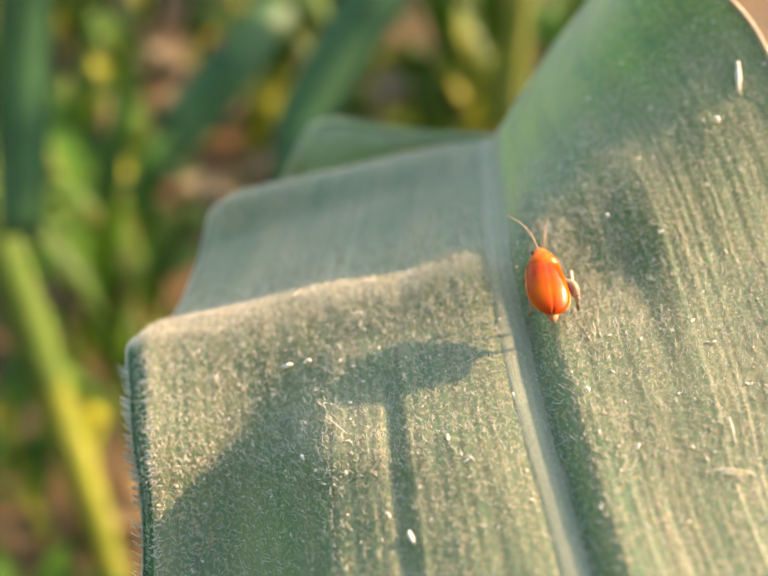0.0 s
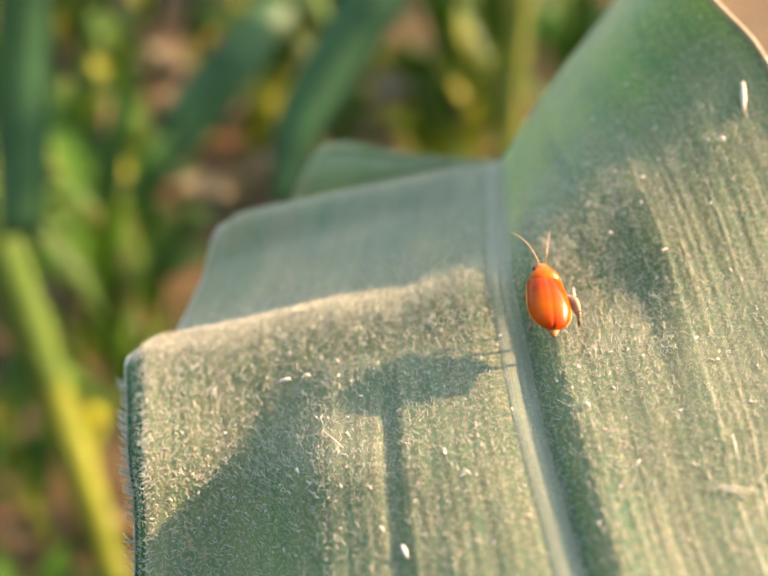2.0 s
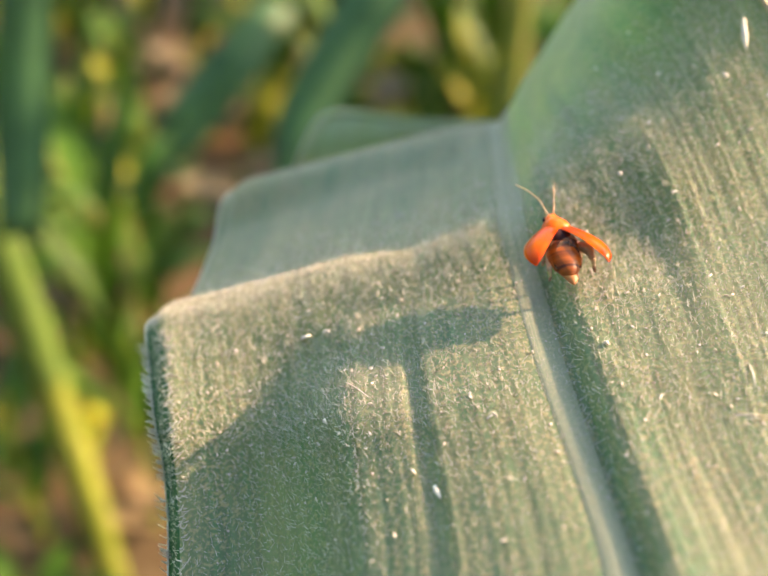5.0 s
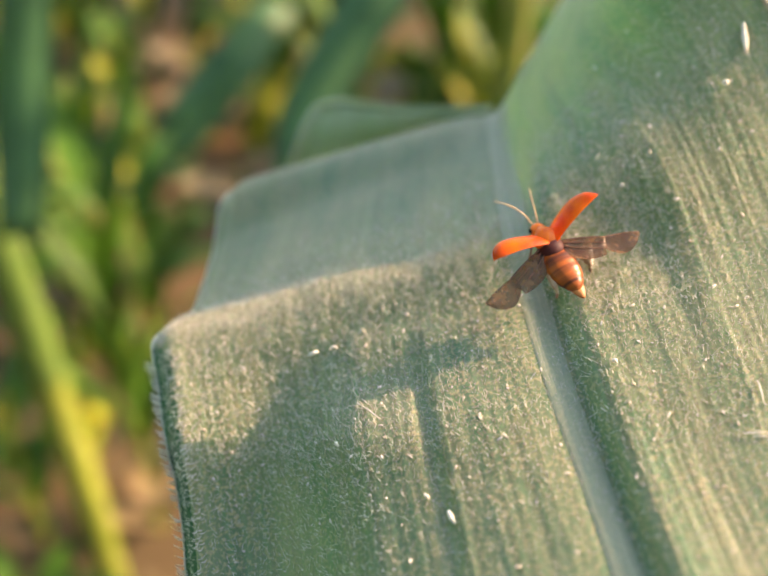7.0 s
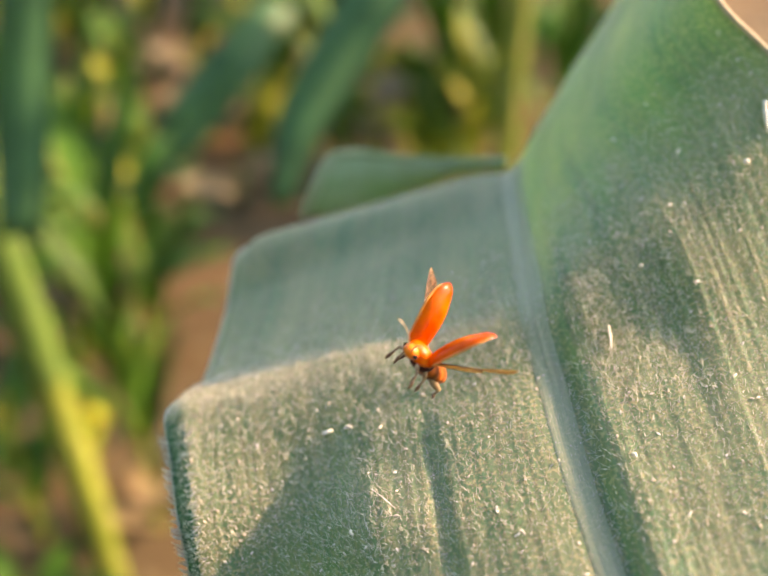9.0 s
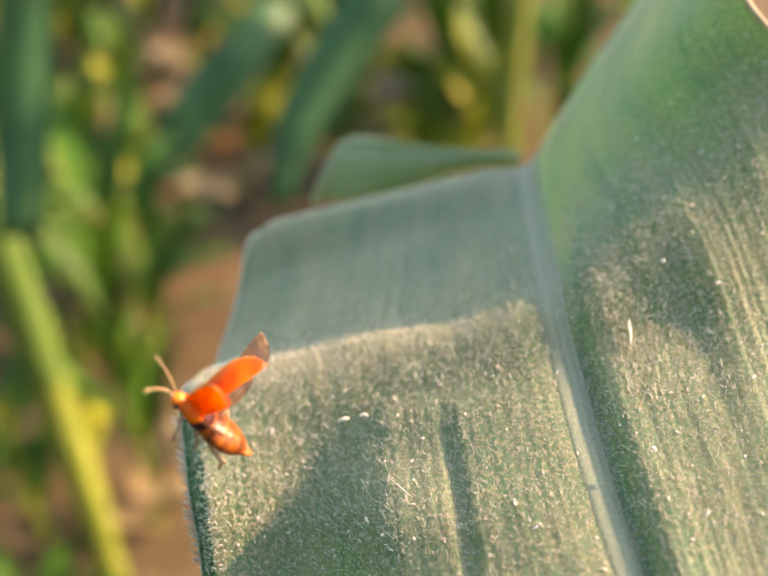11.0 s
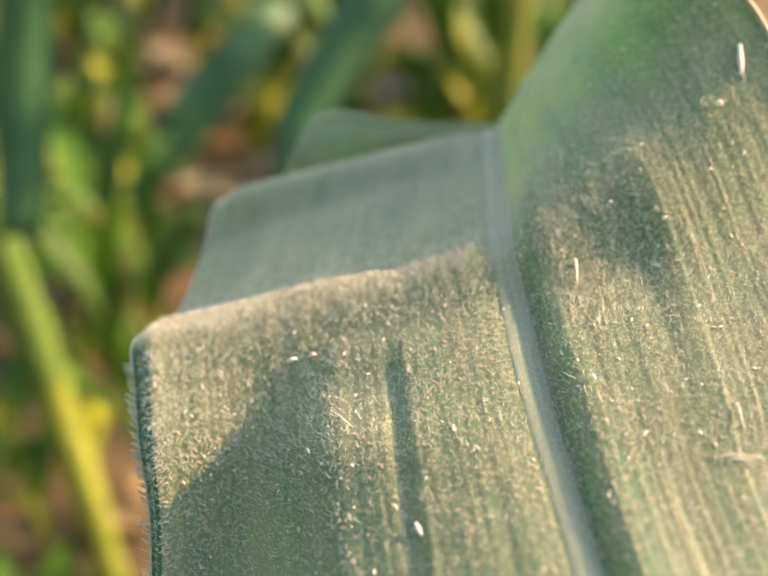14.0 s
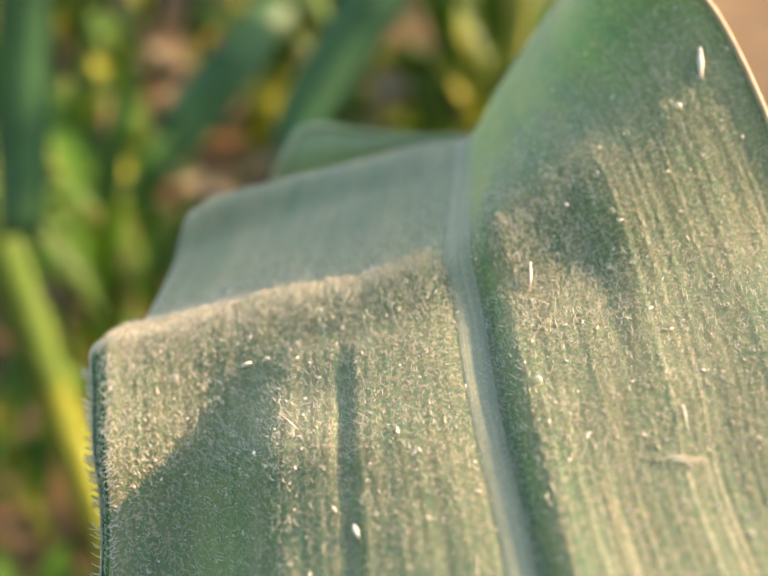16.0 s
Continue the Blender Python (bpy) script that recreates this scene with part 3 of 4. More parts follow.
litter("crumb", (4.22, -0.035), (4.19, -0.031), 0.12, M_BIT, "small white crumb lying on the maize leaf")
PLANT_INV = plant.matrix_world.inverted()


# ---- plants behind ----
def part(name, vf, mat, parent, label=""):
    return part_mesh(name, mesh_from(name, vf[0], vf[1], mat), parent, label)


def neighbour_plant():
    ob = tagged(new("maize_plant"), "young maize plant with a yellow-green stalk", "maize plant")
    ob.matrix_world = pose(-0.18, 0.39, -0.02)
    part("stalk", tube([(0.002, 0, -0.02), (-0.002, 0.004, 0.09), (-0.010, 0.01, 0.17), (-0.017, 0.012, 0.28), (-0.022, 0.03, 0.42), (-0.06, 0.06, 0.6)],
                       (0.009, 0.010, 0.0105, 0.0095, 0.007, 0.004), 40, 14), M_STALK, ob, "yellow-green stalk")
    part("leaf_sheath", tube([(-0.011, 0.0104, 0.178), (-0.0125, 0.011, 0.21), (-0.017, 0.012, 0.28), (-0.022, 0.03, 0.42), (-0.058, 0.058, 0.59)],
                             (0.0113, 0.0118, 0.0108, 0.0082, 0.0048), 40, 14), M_SHEATH, ob, "green leaf sheath")
    part("leaf", blade([(-0.012, 0.016, 0.33), (-0.02, 0.05, 0.40), (0.005, 0.08, 0.42), (0.012, 0.051, 0.396), (0.010, 0.027, 0.360), (0.009, 0.004, 0.325), (0.009, -0.020, 0.290)],
                       (0.006, 0.010, 0.013, 0.014, 0.014, 0.014, 0.010), (1, 0, 0), wave=0.1), M_FARLEAF, ob, "dark green hanging leaf")
    return ob


def teal_plant():
    ob = tagged(new("maize_plant"), "maize plant with a long drooping bluish leaf", "maize plant")
    ob.matrix_world = pose(0.09, 0.62, -0.02)
    part("stalk", tube([(0, 0, -0.02), (0.0, 0.004, 0.2), (0.003, 0.01, 0.4), (0.0, 0.012, 0.66)], (0.010, 0.009, 0.008, 0.004), 30, 12), M_STALK, ob)
    part("leaf", blade([(0, 0.01, 0.52), (-0.02, -0.04, 0.56), (-0.06, -0.13, 0.46), (-0.089, -0.194, 0.397), (-0.104, -0.209, 0.375), (-0.12, -0.224, 0.353), (-0.131, -0.238, 0.333), (-0.137, -0.254, 0.309)],
                       (0.006, 0.012, 0.014, 0.014, 0.0135, 0.0125, 0.010, 0.004), (0.9, -0.24, -0.34), wave=0.08), M_FARLEAF, ob, "bluish green drooping leaf")
    return ob


def shaded_plant():
    ob = tagged(new("maize_plant"), "low young maize plant with a dark arching leaf", "maize plant")
    ob.matrix_world = pose(-0.085, 1.02, -0.01)
    part("stalk", tube([(0, 0, -0.02), (0.002, 0.002, 0.06), (-0.001, 0.0, 0.12), (0.0, 0.0, 0.17)], (0.008, 0.0075, 0.006, 0.003), 24, 12), M_STALK, ob)
    part("leaf", blade([(0, 0, 0.14), (-0.02, -0.05, 0.195), (-0.06, -0.11, 0.165), (-0.103, -0.133, 0.12), (-0.142, -0.165, 0.07), (-0.165, -0.18, 0.035)],
                       (0.006, 0.018, 0.026, 0.028, 0.018, 0.003), (0.62, -0.30, -0.55), wave=0.1), M_FARLEAF, ob, "dark green arching leaf")
    return ob


def weed(seed, mat, height, count, width, steep, label):
    """A low plant: a stem with leaves that stand up (steep 1) or arch out (steep 0) on all sides."""
    r = random.Random(seed)
    ob = tagged(new("weed"), label, "weed", "weeds on the soil")
    lean = r.uniform(-0.02, 0.02)
    part("stem", tube([(0, 0, -0.02), (lean, 0, height * 0.45), (lean * 2, r.uniform(-0.02, 0.02), height * 0.9)], (0.004, 0.0035, 0.002), 12, 7), M_STALK, ob)
    for k in range(count):
        a = k * 2.4 + r.uniform(-0.4, 0.4)
        z = height * (0.1 + 0.65 * k / count)
        ln = height * r.uniform(0.35, 0.55)
        d = Vector((math.cos(a), math.sin(a), 0)) * (1 - 0.72 * steep)
        rise = 0.45 + 0.55 * steep
        o = Vector((lean * z / height, 0, z))
        pts = [o, o + d * ln * 0.35 + Vector((0, 0, ln * 0.4 * rise * 1.2)), o + d * ln * 0.75 + Vector((0, 0, ln * 0.8 * rise)),
               o + d * ln * 1.15 + Vector((0, 0, ln * (rise * 1.1 - (1 - steep) * r.uniform(0, 0.5))))]
        part("leaf", blade([tuple(q) for q in pts], (width * 0.3, width, width * 0.85, width * 0.1), d.cross(Vector((0, 0, 1))), 10, 4, wave=0.15, seed=k),
             mat if r.random() < 0.8 else M_WEED, ob)
    return ob


neighbour_plant()
teal_plant()
shaded_plant()
KINDS = [(M_WEEDY, 0.24, 6, 0.012, 0.8, "upright yellow-green grassy weed on bare soil"), (M_WEED, 0.27, 8, 0.016, 0.5, "dark green leafy weed on bare soil"),
         (M_WEEDY, 0.15, 3, 0.017, 0.9, "small yellowing weed with broad upright leaves"), (M_WEED, 0.20, 7, 0.022, 0.2, "spreading broad-leaved green weed"),
         (M_DRY, 0.09, 5, 0.015, 0.1, "withered brown weed lying on the soil"), (M_WEED, 0.30, 9, 0.011, 0.85, "tall green grass tuft on bare soil"),
         (M_YELLOW, 0.20, 4, 0.023, 0.70, "small bright yellow weed with broad leaves")]
bases = []
for k, (mt, hh, cc, ww, st, lb) in enumerate(KINDS):
    b = weed(k + 5, mt, hh, cc, ww, st, lb)
    b.matrix_basis = pose(-0.9 + 0.35 * k, 2.1, -0.01)
    bases.append(b)
def bare(x, y):
    """A strip of bare soil that runs away between the weeds."""
    return 0.38 < y < 1.04 and -0.30 < x / y < -0.165


# plants that stand out against the soil: place, kind, turn, size
for x, y, k, a, sz in (
        (-0.41, 0.99, 6, 0, 1.00), (-0.32, 1.06, 6, 67, 0.90), (-0.24, 0.83, 6, 134, 0.85), (-0.14, 1.05, 6, 201, 0.90), (-0.15, 1.00, 6, 268, 0.80), (-0.22, 1.08, 4, 335, 1.60), (-0.35, 0.92, 4, 42, 1.40), (-0.27, 0.80, 4, 109, 1.30), (-0.29, 0.72, 6, 176, 0.70),
        (-0.28, 0.71, 6, 243, 0.60), (-0.25, 0.64, 6, 310, 0.50), (0.05, 0.86, 6, 17, 0.80), (0.05, 0.87, 6, 84, 0.90), (0.03, 0.99, 6, 151, 0.90), (-0.02, 0.93, 4, 218, 1.60), (0.12, 1.12, 6, 285, 0.80), (-0.30, 0.65, 4, 352, 1.00), (-0.26, 0.47, 4, 59, 0.80), (-0.21, 1.15, 6, 126, 0.80), (-0.09, 1.15, 6, 193, 0.80),
        (-0.47, 1.15, 2, 77, 0.85), (-0.35, 1.17, 2, 154, 0.90), (-0.24, 1.16, 2, 231, 0.95), (-0.26, 0.89, 2, 308, 1.00), (-0.28, 0.71, 2, 25, 1.05),
        (-0.22, 0.58, 2, 102, 1.10), (-0.35, 0.90, 2, 179, 0.80), (-0.01, 0.93, 2, 256, 0.85), (0.03, 1.10, 2, 333, 0.90), (0.06, 0.89, 2, 50, 0.95),
        (-0.16, 1.17, 2, 127, 1.00), (-0.22, 0.50, 2, 281, 1.10), (-0.17, 0.68, 5, 358, 0.80), (-0.15, 0.71, 5, 75, 0.85),
        (0.19, 0.96, 5, 152, 0.90), (-0.26, 0.89, 5, 229, 0.95), (0.13, 0.87, 5, 306, 1.00), (0.11, 0.99, 5, 23, 1.05), (-0.16, 0.57, 5, 100, 1.10),
        (-0.27, 0.71, 5, 177, 0.80), (-0.04, 0.93, 5, 254, 0.85), (0.07, 0.91, 5, 331, 0.90), (-0.17, 0.47, 5, 48, 0.95), (0.24, 1.19, 3, 125, 1.00),
        (0.12, 1.04, 3, 202, 1.05), (0.10, 1.23, 3, 279, 1.10), (-0.40, 0.97, 3, 356, 0.80), (-0.26, 0.94, 3, 73, 0.85), (-0.16, 0.94, 3, 150, 0.90),
        (-0.16, 0.44, 4, 227, 0.95), (-0.23, 0.42, 1, 304, 0.60), (-0.23, 0.66, 3, 21, 1.05), (-0.20, 0.83, 4, 98, 1.10), (-0.16, 0.90, 4, 175, 0.80),
        (-0.22, 0.72, 4, 329, 0.90), (0.20, 1.15, 4, 46, 0.95), (-0.25, 0.95, 4, 123, 1.00),
        (-0.20, 0.33, 3, 40, 0.6), (-0.27, 0.47, 1, 10, 0.6), (-0.14, 0.31, 3, 200, 0.5), (-0.30, 0.60, 1, 90, 0.8)):
    if bare(x, y) and k in (1, 3, 5):
        continue
    copy_thing(bases[k], pose(x, y, ground_z(x, y) - 0.004, 3, -3, a) @ Matrix.Scale(sz, 4))
rw = random.Random(12)
for k in range(118):
    y = 0.45 + 2.6 * rw.random() ** 0.8
    x = rw.uniform(-0.62, 0.62) * (y + 0.25)
    if (y < 0.75 and x > -0.1) or bare(x, y):
        continue
    sz = rw.uniform(0.75, 1.2) * (0.7 if y < 0.7 else 1.0)
    copy_thing(bases[rw.choice((0, 2, 2, 2, 1, 3, 3, 4, 4, 5))], pose(x, y, ground_z(x, y) - 0.004, rw.uniform(-8, 8), rw.uniform(-8, 8), rw.uniform(0, 360)) @ Matrix.Scale(sz, 4))

# a dense stand of green weeds farther off
for k in range(72):
    y = rw.uniform(1.15, 2.5)
    x = rw.uniform(-0.50, 0.30) * y
    copy_thing(bases[rw.choice((1, 5, 5, 3, 0, 6))], pose(x, y, ground_z(x, y) - 0.004, rw.uniform(-8, 8), rw.uniform(-8, 8), rw.uniform(0, 360)) @ Matrix.Scale(rw.uniform(0.9, 1.35), 4))


# unseen maize round behind the eye, added to cut the fill light on the leaf
def unseen_maize(seed):
    r = random.Random(seed)
    ob = tagged(new("maize_plant"), "tall green maize plant with long arching leaves, added unseen to cut fill light", "maize plant", "maize plants of the field")
    tall = r.uniform(1.25, 1.5)
    lean = r.uniform(-0.05, 0.05)
    part("stalk", tube([(0, 0, -0.03), (lean * 0.3, 0, tall * 0.35), (lean, 0.01, tall * 0.7), (lean * 1.6, 0, tall)], (0.014, 0.012, 0.009, 0.003), 24, 10), M_STALK, ob)
    for k in range(9):
        a = k * math.pi + r.uniform(-0.7, 0.7)
        z = tall * (0.12 + 0.085 * k)
        ln = r.uniform(0.42, 0.62)
        d = Vector((math.cos(a), math.sin(a), 0))
        o = Vector((lean * z / tall, 0, z))
        pts = [o, o + d * ln * 0.2 + Vector((0, 0, ln * 0.32)), o + d * ln * 0.5 + Vector((0, 0, ln * 0.46)), o + d * ln * 0.82 + Vector((0, 0, ln * 0.28)), o + d * ln + Vector((0, 0, -ln * r.uniform(0.0, 0.25)))]
        part("leaf", blade([tuple(q) for q in pts], (0.016, 0.032, 0.036, 0.024, 0.003), d.cross(Vector((0, 0, 1))), 16, 4, wave=0.12, seed=k), M_FARLEAF, ob)
    return ob


field = [unseen_maize(31), unseen_maize(32), unseen_maize(33)]
field[0].matrix_basis = pose(-0.36, -0.52, ground_z(-0.36, -0.52) - 0.01, 0, 0, 40)
field[1].matrix_basis = pose(0.22, -0.60, ground_z(0.22, -0.60) - 0.01, 0, 0, 10)
field[2].matrix_basis = pose(-0.08, -0.66, ground_z(-0.08, -0.66) - 0.01, 0, 0, 80)
rf = random.Random(3)
for x, y in ((0.50, -0.66), (-0.62, -0.36), (-0.78, -0.05), (-0.95, 0.30), (-0.66, -0.72), (-0.25, -1.05), (0.10, -1.10), (0.45, -1.12), (0.80, -1.05),
             (0.80, -0.70), (-0.90, -1.10), (-1.10, -0.45), (-1.30, 0.05), (-1.35, 0.55), (-0.55, -1.50), (0.0, -1.55), (0.55, -1.55), (1.10, -1.50), (1.20, -0.95),
             (-1.70, -0.9), (-1.75, -0.2), (-1.8, 0.9), (1.7, -1.3)):
    x, y = x + rf.uniform(-0.05, 0.05), y + rf.uniform(-0.05, 0.05)
    copy_thing(rf.choice(field), pose(x, y, ground_z(x, y) - 0.01, 0, 0, rf.uniform(0, 360)) @ Matrix.Scale(rf.uniform(0.9, 1.1), 4))

# the same weeds go on over the field on all sides, too many to count
def weed_stand(name, places, label):
    """One joined sheet of weeds: copies of the single ones at the places given (x, y, kind, turn, size)."""
    verts, faces, mats, slots = [], [], [], []
    for x, y, k, a, sz in places:
        m = pose(x, y, ground_z(x, y) - 0.004, rw.uniform(-8, 8), rw.uniform(-8, 8), a) @ Matrix.Scale(sz, 4)
        for child in bases[k].children:
            me = child.data
            if me.materials[0] not in slots:
                slots.append(me.materials[0])
            o = len(verts)
            verts += [m @ v.co for v in me.vertices]
            for f in me.polygons:
                faces.append(tuple(q + o for q in f.vertices))
                mats.append(slots.index(me.materials[0]))
    me = mesh_from(name, verts, faces, slots[0])
    for mt in slots[1:]:
        me.materials.append(mt)
    me.polygons.foreach_set("material_index", np.array(mats, np.int32))
    tagged(new(name, me), label, "weeds", kind="stuff")


spots = []
for k in range(420):
    x, y = rw.uniform(-3.0, 3.0), rw.uniform(-2.6, 4.4)
    if (y > 0.2 and abs(x) < 0.62 * (y + 0.25) and y < 3.0) or (abs(x) < 0.4 and abs(y) < 0.6) or (x > 0 and y > -0.6 and x < 1.0 and y < 3.0):
        continue
    spots.append((x, y, rw.choice((0, 1, 2, 3, 3, 4, 5)), rw.uniform(0, 360), rw.uniform(0.7, 1.15)))
weed_stand("weed_stand", spots, "scattered green and yellowing weeds over bare soil")


# ---- the beetle ----
MM = 0.00082        # the beetle is 7.4 mm long


def mm(vf):
    return [tuple(c * MM for c in v) for v in vf[0]], vf[1]


def elytron_shape(side):
    """One wing case, its hinge at the origin, reaching back along -y, arched over the body."""
    n, m, t = 24, 18, 0.12
    W, H, L = 2.05, 1.35, 5.95
    outer, inner = [], []
    for i in range(n + 1):
        f = i / n
        y = 0.45 - f * (L + 0.3)
        w = W * (0.80 + 0.20 * math.sin(min(1, f * 1.5) * math.pi / 2)) * max(0.0, 1 - max(0, (f - 0.50) / 0.50) ** 2.6) ** 0.52 * min(1, 0.75 + 6 * f)
        hh = H * (0.8 + 0.2 * math.sin(math.pi * min(1, f * 1.3))) * math.sqrt(max(0.0, 1 - max(0, (f - 0.5) / 0.5) ** 2.6) + 0.02)
        for j in range(m + 1):
            a = j / m * math.pi / 2 - 0.02
            tip = 0.14 * max(0.0, (f - 0.84) / 0.16) ** 3          # the inner edge rounds off at the tip
            outer.append((side * (tip + max(0.02, w - tip) * math.sin(a) - 0.45), y, hh * math.cos(a) - H * 0.9 - 0.07 * math.exp(-(a / 0.11) ** 2)))
            inner.append((side * (tip + max(0.0, w - t - tip) * math.sin(a) - 0.45), y, max(0, hh - t) * math.cos(a) - H * 0.9))
    verts = outer + inner
    o, c, faces = len(outer), m + 1, []
    for i in range(n):
        for j in range(m):
            k = i * c + j
            faces += [(k, k + 1, k + 1 + c, k + c), (o + k + c, o + k + 1 + c, o + k + 1, o + k)]
        for k in (i * c, i * c + m):
            e = len(verts)
            verts += [verts[k], verts[k + c], verts[o + k + c], verts[o + k]]
            faces.append((e, e + 1, e + 2, e + 3))
    for j in range(m):
        faces.append((j, j + 1, o + j + 1, o + j))
    return verts, faces


def wing_shape(side, length, width, cut):
    """A membranous wing sheet along +x (times side), with a narrow root."""
    n, m, t = 12, 5, 0.02
    top, low = [], []
    for i in range(n + 1):
        f = i / n
        chord = width * (0.35 + 0.65 * math.sin(math.pi * (0.12 + 0.62 * f))) * (1.0 if cut else math.sqrt(max(0.01, 1 - f ** 3)))
        for j in range(m + 1):
            g = j / m
            q = (side * f * length, 0.15 * math.sin(f * 3) - g * chord, 0.10 * math.sin(g * 9 + f * 3) * g)
            top.append(q)
            low.append((q[0], q[1], q[2] - t))
    verts, o, c, faces = top + low, len(top), m + 1, []
    for i in range(n):
        for j in range(m):
            k = i * c + j
            faces += [(k, k + 1, k + 1 + c, k + c), (o + k + c, o + k + 1 + c, o + k + 1, o + k)]
        for k in (i * c, i * c + m):
            faces.append((k, k + c, o + k + c, o + k))
    for i in (0, n):
        for j in range(m):
            k = i * c + j
            faces.append((k, k + 1, o + k + 1, o + k))
    return verts, faces


# legs in beetle units: hip, thigh, knee, ankle, toe, thickness
LEGS = [
    ("fR", (0.8, 2.2, 1.1), (1.3, 2.5, 1.0), (1.6, 2.2, 0.7), (1.8, 1.8, -0.2), (1.9, 1.5, -0.9), 0.20),
    ("mR", (1.0, 0.9, 1.1), (1.8, 0.8, 1.1), (2.2, 0.4, 0.8), (2.4, -0.1, -0.1), (2.5, -0.5, -0.9), 0.24),
    ("hR", (1.2, 0.2, 1.1), (2.4, -0.7, 1.5), (2.8, -1.8, 1.2), (3.0, -2.0, 0.5), (3.2, -2.3, -0.2), 0.56),
    ("fL", (-0.8, 2.2, 1.1), (-1.1, 2.4, 1.0), (-1.3, 2.1, 0.7), (-1.4, 1.7, -0.2), (-1.5, 1.4, -0.9), 0.20),
    ("mL", (-1.0, 0.9, 1.1), (-1.3, 0.6, 0.8), (-1.4, 0.2, 0.5), (-1.4, -0.3, -0.2), (-1.45, -0.6, -0.8), 0.22),
    ("hL", (-1.0, -0.3, 1.0), (-1.4, -1.4, 0.9), (-1.7, -2.8, 0.9), (-1.6, -3.1, 0.4), (-1.75, -3.4, 0.0), 0.40),
]


def beetle_thing():
    """Local axes: +y to the head, +z to the back, origin between the feet."""
    ob = tagged(new("beetle"), "glossy orange leaf beetle with pale antennae on a maize leaf", "beetle")
    got = {}
    rings = lambda y: ((1 - 0.25 * max(0, -y) ** 2) * (1 + 0.02 * math.sin(y * 22)), 1 + 0.03 * math.sin(y * 22))
    part("abdomen", mm(ball(1.68, 2.8, 1.0, (0, -1.3, 1.25), 24, 36, rings)), M_ABDOMEN, ob, "ringed amber abdomen")
    part("tail_tip", mm(ball(1.0, 1.15, 0.5, (0.1, -3.75, 1.1), 16, 14, lambda y: (0.72 + 0.28 * y, 0.8 + 0.2 * y))), M_TAIL, ob, "pale amber pointed tail tip")
    part("thorax", mm(ball(1.35, 1.25, 1.0, (0, 0.95, 1.5), 20, 14)), M_DARK, ob, "dark shiny thorax")
    part("pronotum", mm(ball(1.26, 1.25, 0.85, (0, 2.05, 1.85), 24, 16, lambda y: (1.0 - 0.26 * y + 0.14 * (1 - y * y), 1))), M_SHIELD, ob, "orange neck shield")
    head = part("head", mm(ball(0.80, 0.8, 0.6, (0, 3.2, 1.55), 20, 12)), M_HEAD, ob, "orange head")
    for sd, bow in ((-1, (-0.9, -1.9, -3.1)), (1, (0.45, 0.7, 1.0))):
        part("eye", mm(ball(0.20, 0.27, 0.22, (sd * 0.74, 3.42, 1.55), 12, 9)), M_EYE, head, "black eye")
        part("antenna", mm(tube([(sd * 0.3, 3.9, 1.8), (bow[0], 5.0, 2.5), (bow[1], 6.2, 2.9), (bow[2], 7.2, 3.0)], (0.08, 0.065, 0.06, 0.04), 26, 7)), M_ANT, head, "thin pale antenna")
    for which, hip, thigh, knee, ankle, toe, thick in LEGS:
        hip, thigh, knee, ankle, toe = (Vector(q) for q in (hip, thigh, knee, ankle, toe))
        leg = part("leg", mm(tube([hip - hip, thigh - hip, knee - hip], (thick * 0.7, thick, thick * 0.6), 14, 9)), M_LEG, ob, "tan leg")
        part("shin", mm(tube([knee - hip, (knee + ankle) / 2 - hip + Vector((0, 0, 0.1)), ankle - hip], (thick * 0.5, thick * 0.42, 0.14), 10, 7)), M_LEG, leg)
        part("foot", mm(tube([ankle - hip, (ankle + toe) / 2 - hip, toe - hip], (0.15, 0.17, 0.07), 10, 7)), M_FOOT, leg, "dark foot")
        got[which] = leg
    for sd, key in ((-1, "L"), (1, "R")):
        shell = elytron_shape(sd)
        case = part("wing_case", mm(shell), M_ELYTRA, ob, "glossy orange wing case")
        part("edge", mm(tube(shell[0][18:19 * 24:38], (0.05, 0.09, 0.12, 0.10, 0.06), 40, 7)), M_CASE_EDGE, case, "pale amber outer edge")
        got["e" + key] = case
        w = part("wing", mm(wing_shape(sd, 4.4, 2.5, True)), M_WING, ob, "smoky brown membranous wing")
        for f in (0.05, 0.35, 0.7):
            part("vein", mm(tube([(0, -f * 0.9, 0.02), (sd * 2.0, 0.12 - f * 1.8, 0.05), (sd * 4.4, -f * 2.0, 0.03)], (0.07, 0.05, 0.03), 10, 5)), M_VEIN, w)
        tip = part("wing_tip", mm(wing_shape(sd, 3.4, 2.5, False)), M_WING, w, "folding wing tip")
        got["w" + key], got["t" + key] = w, tip
    return ob, got


beetle, limb = beetle_thing()


def axes_pose(at, fwd, up):
    """A pose at a place with +y along fwd and +z near up."""
    y = Vector(fwd).normalized()
    x = y.cross(Vector(up)).normalized()
    z = x.cross(y)
    m = Matrix((x, y, z)).transposed().to_4x4()
    m.translation = Vector(at)
    return m


def case_pose(side, spread_deg, lift, roll):
    """A wing case: swung out from the tail, lifted from the back, rolled about its own length."""
    base = Matrix.Translation((side * 0.45 * MM, 1.50 * MM, 2.58 * MM))
    return base @ pose(0, 0, 0, 0, 0, side * spread_deg) @ pose(0, 0, 0, -lift, 0, 0) @ pose(0, 0, 0, 0, side * roll, 0)


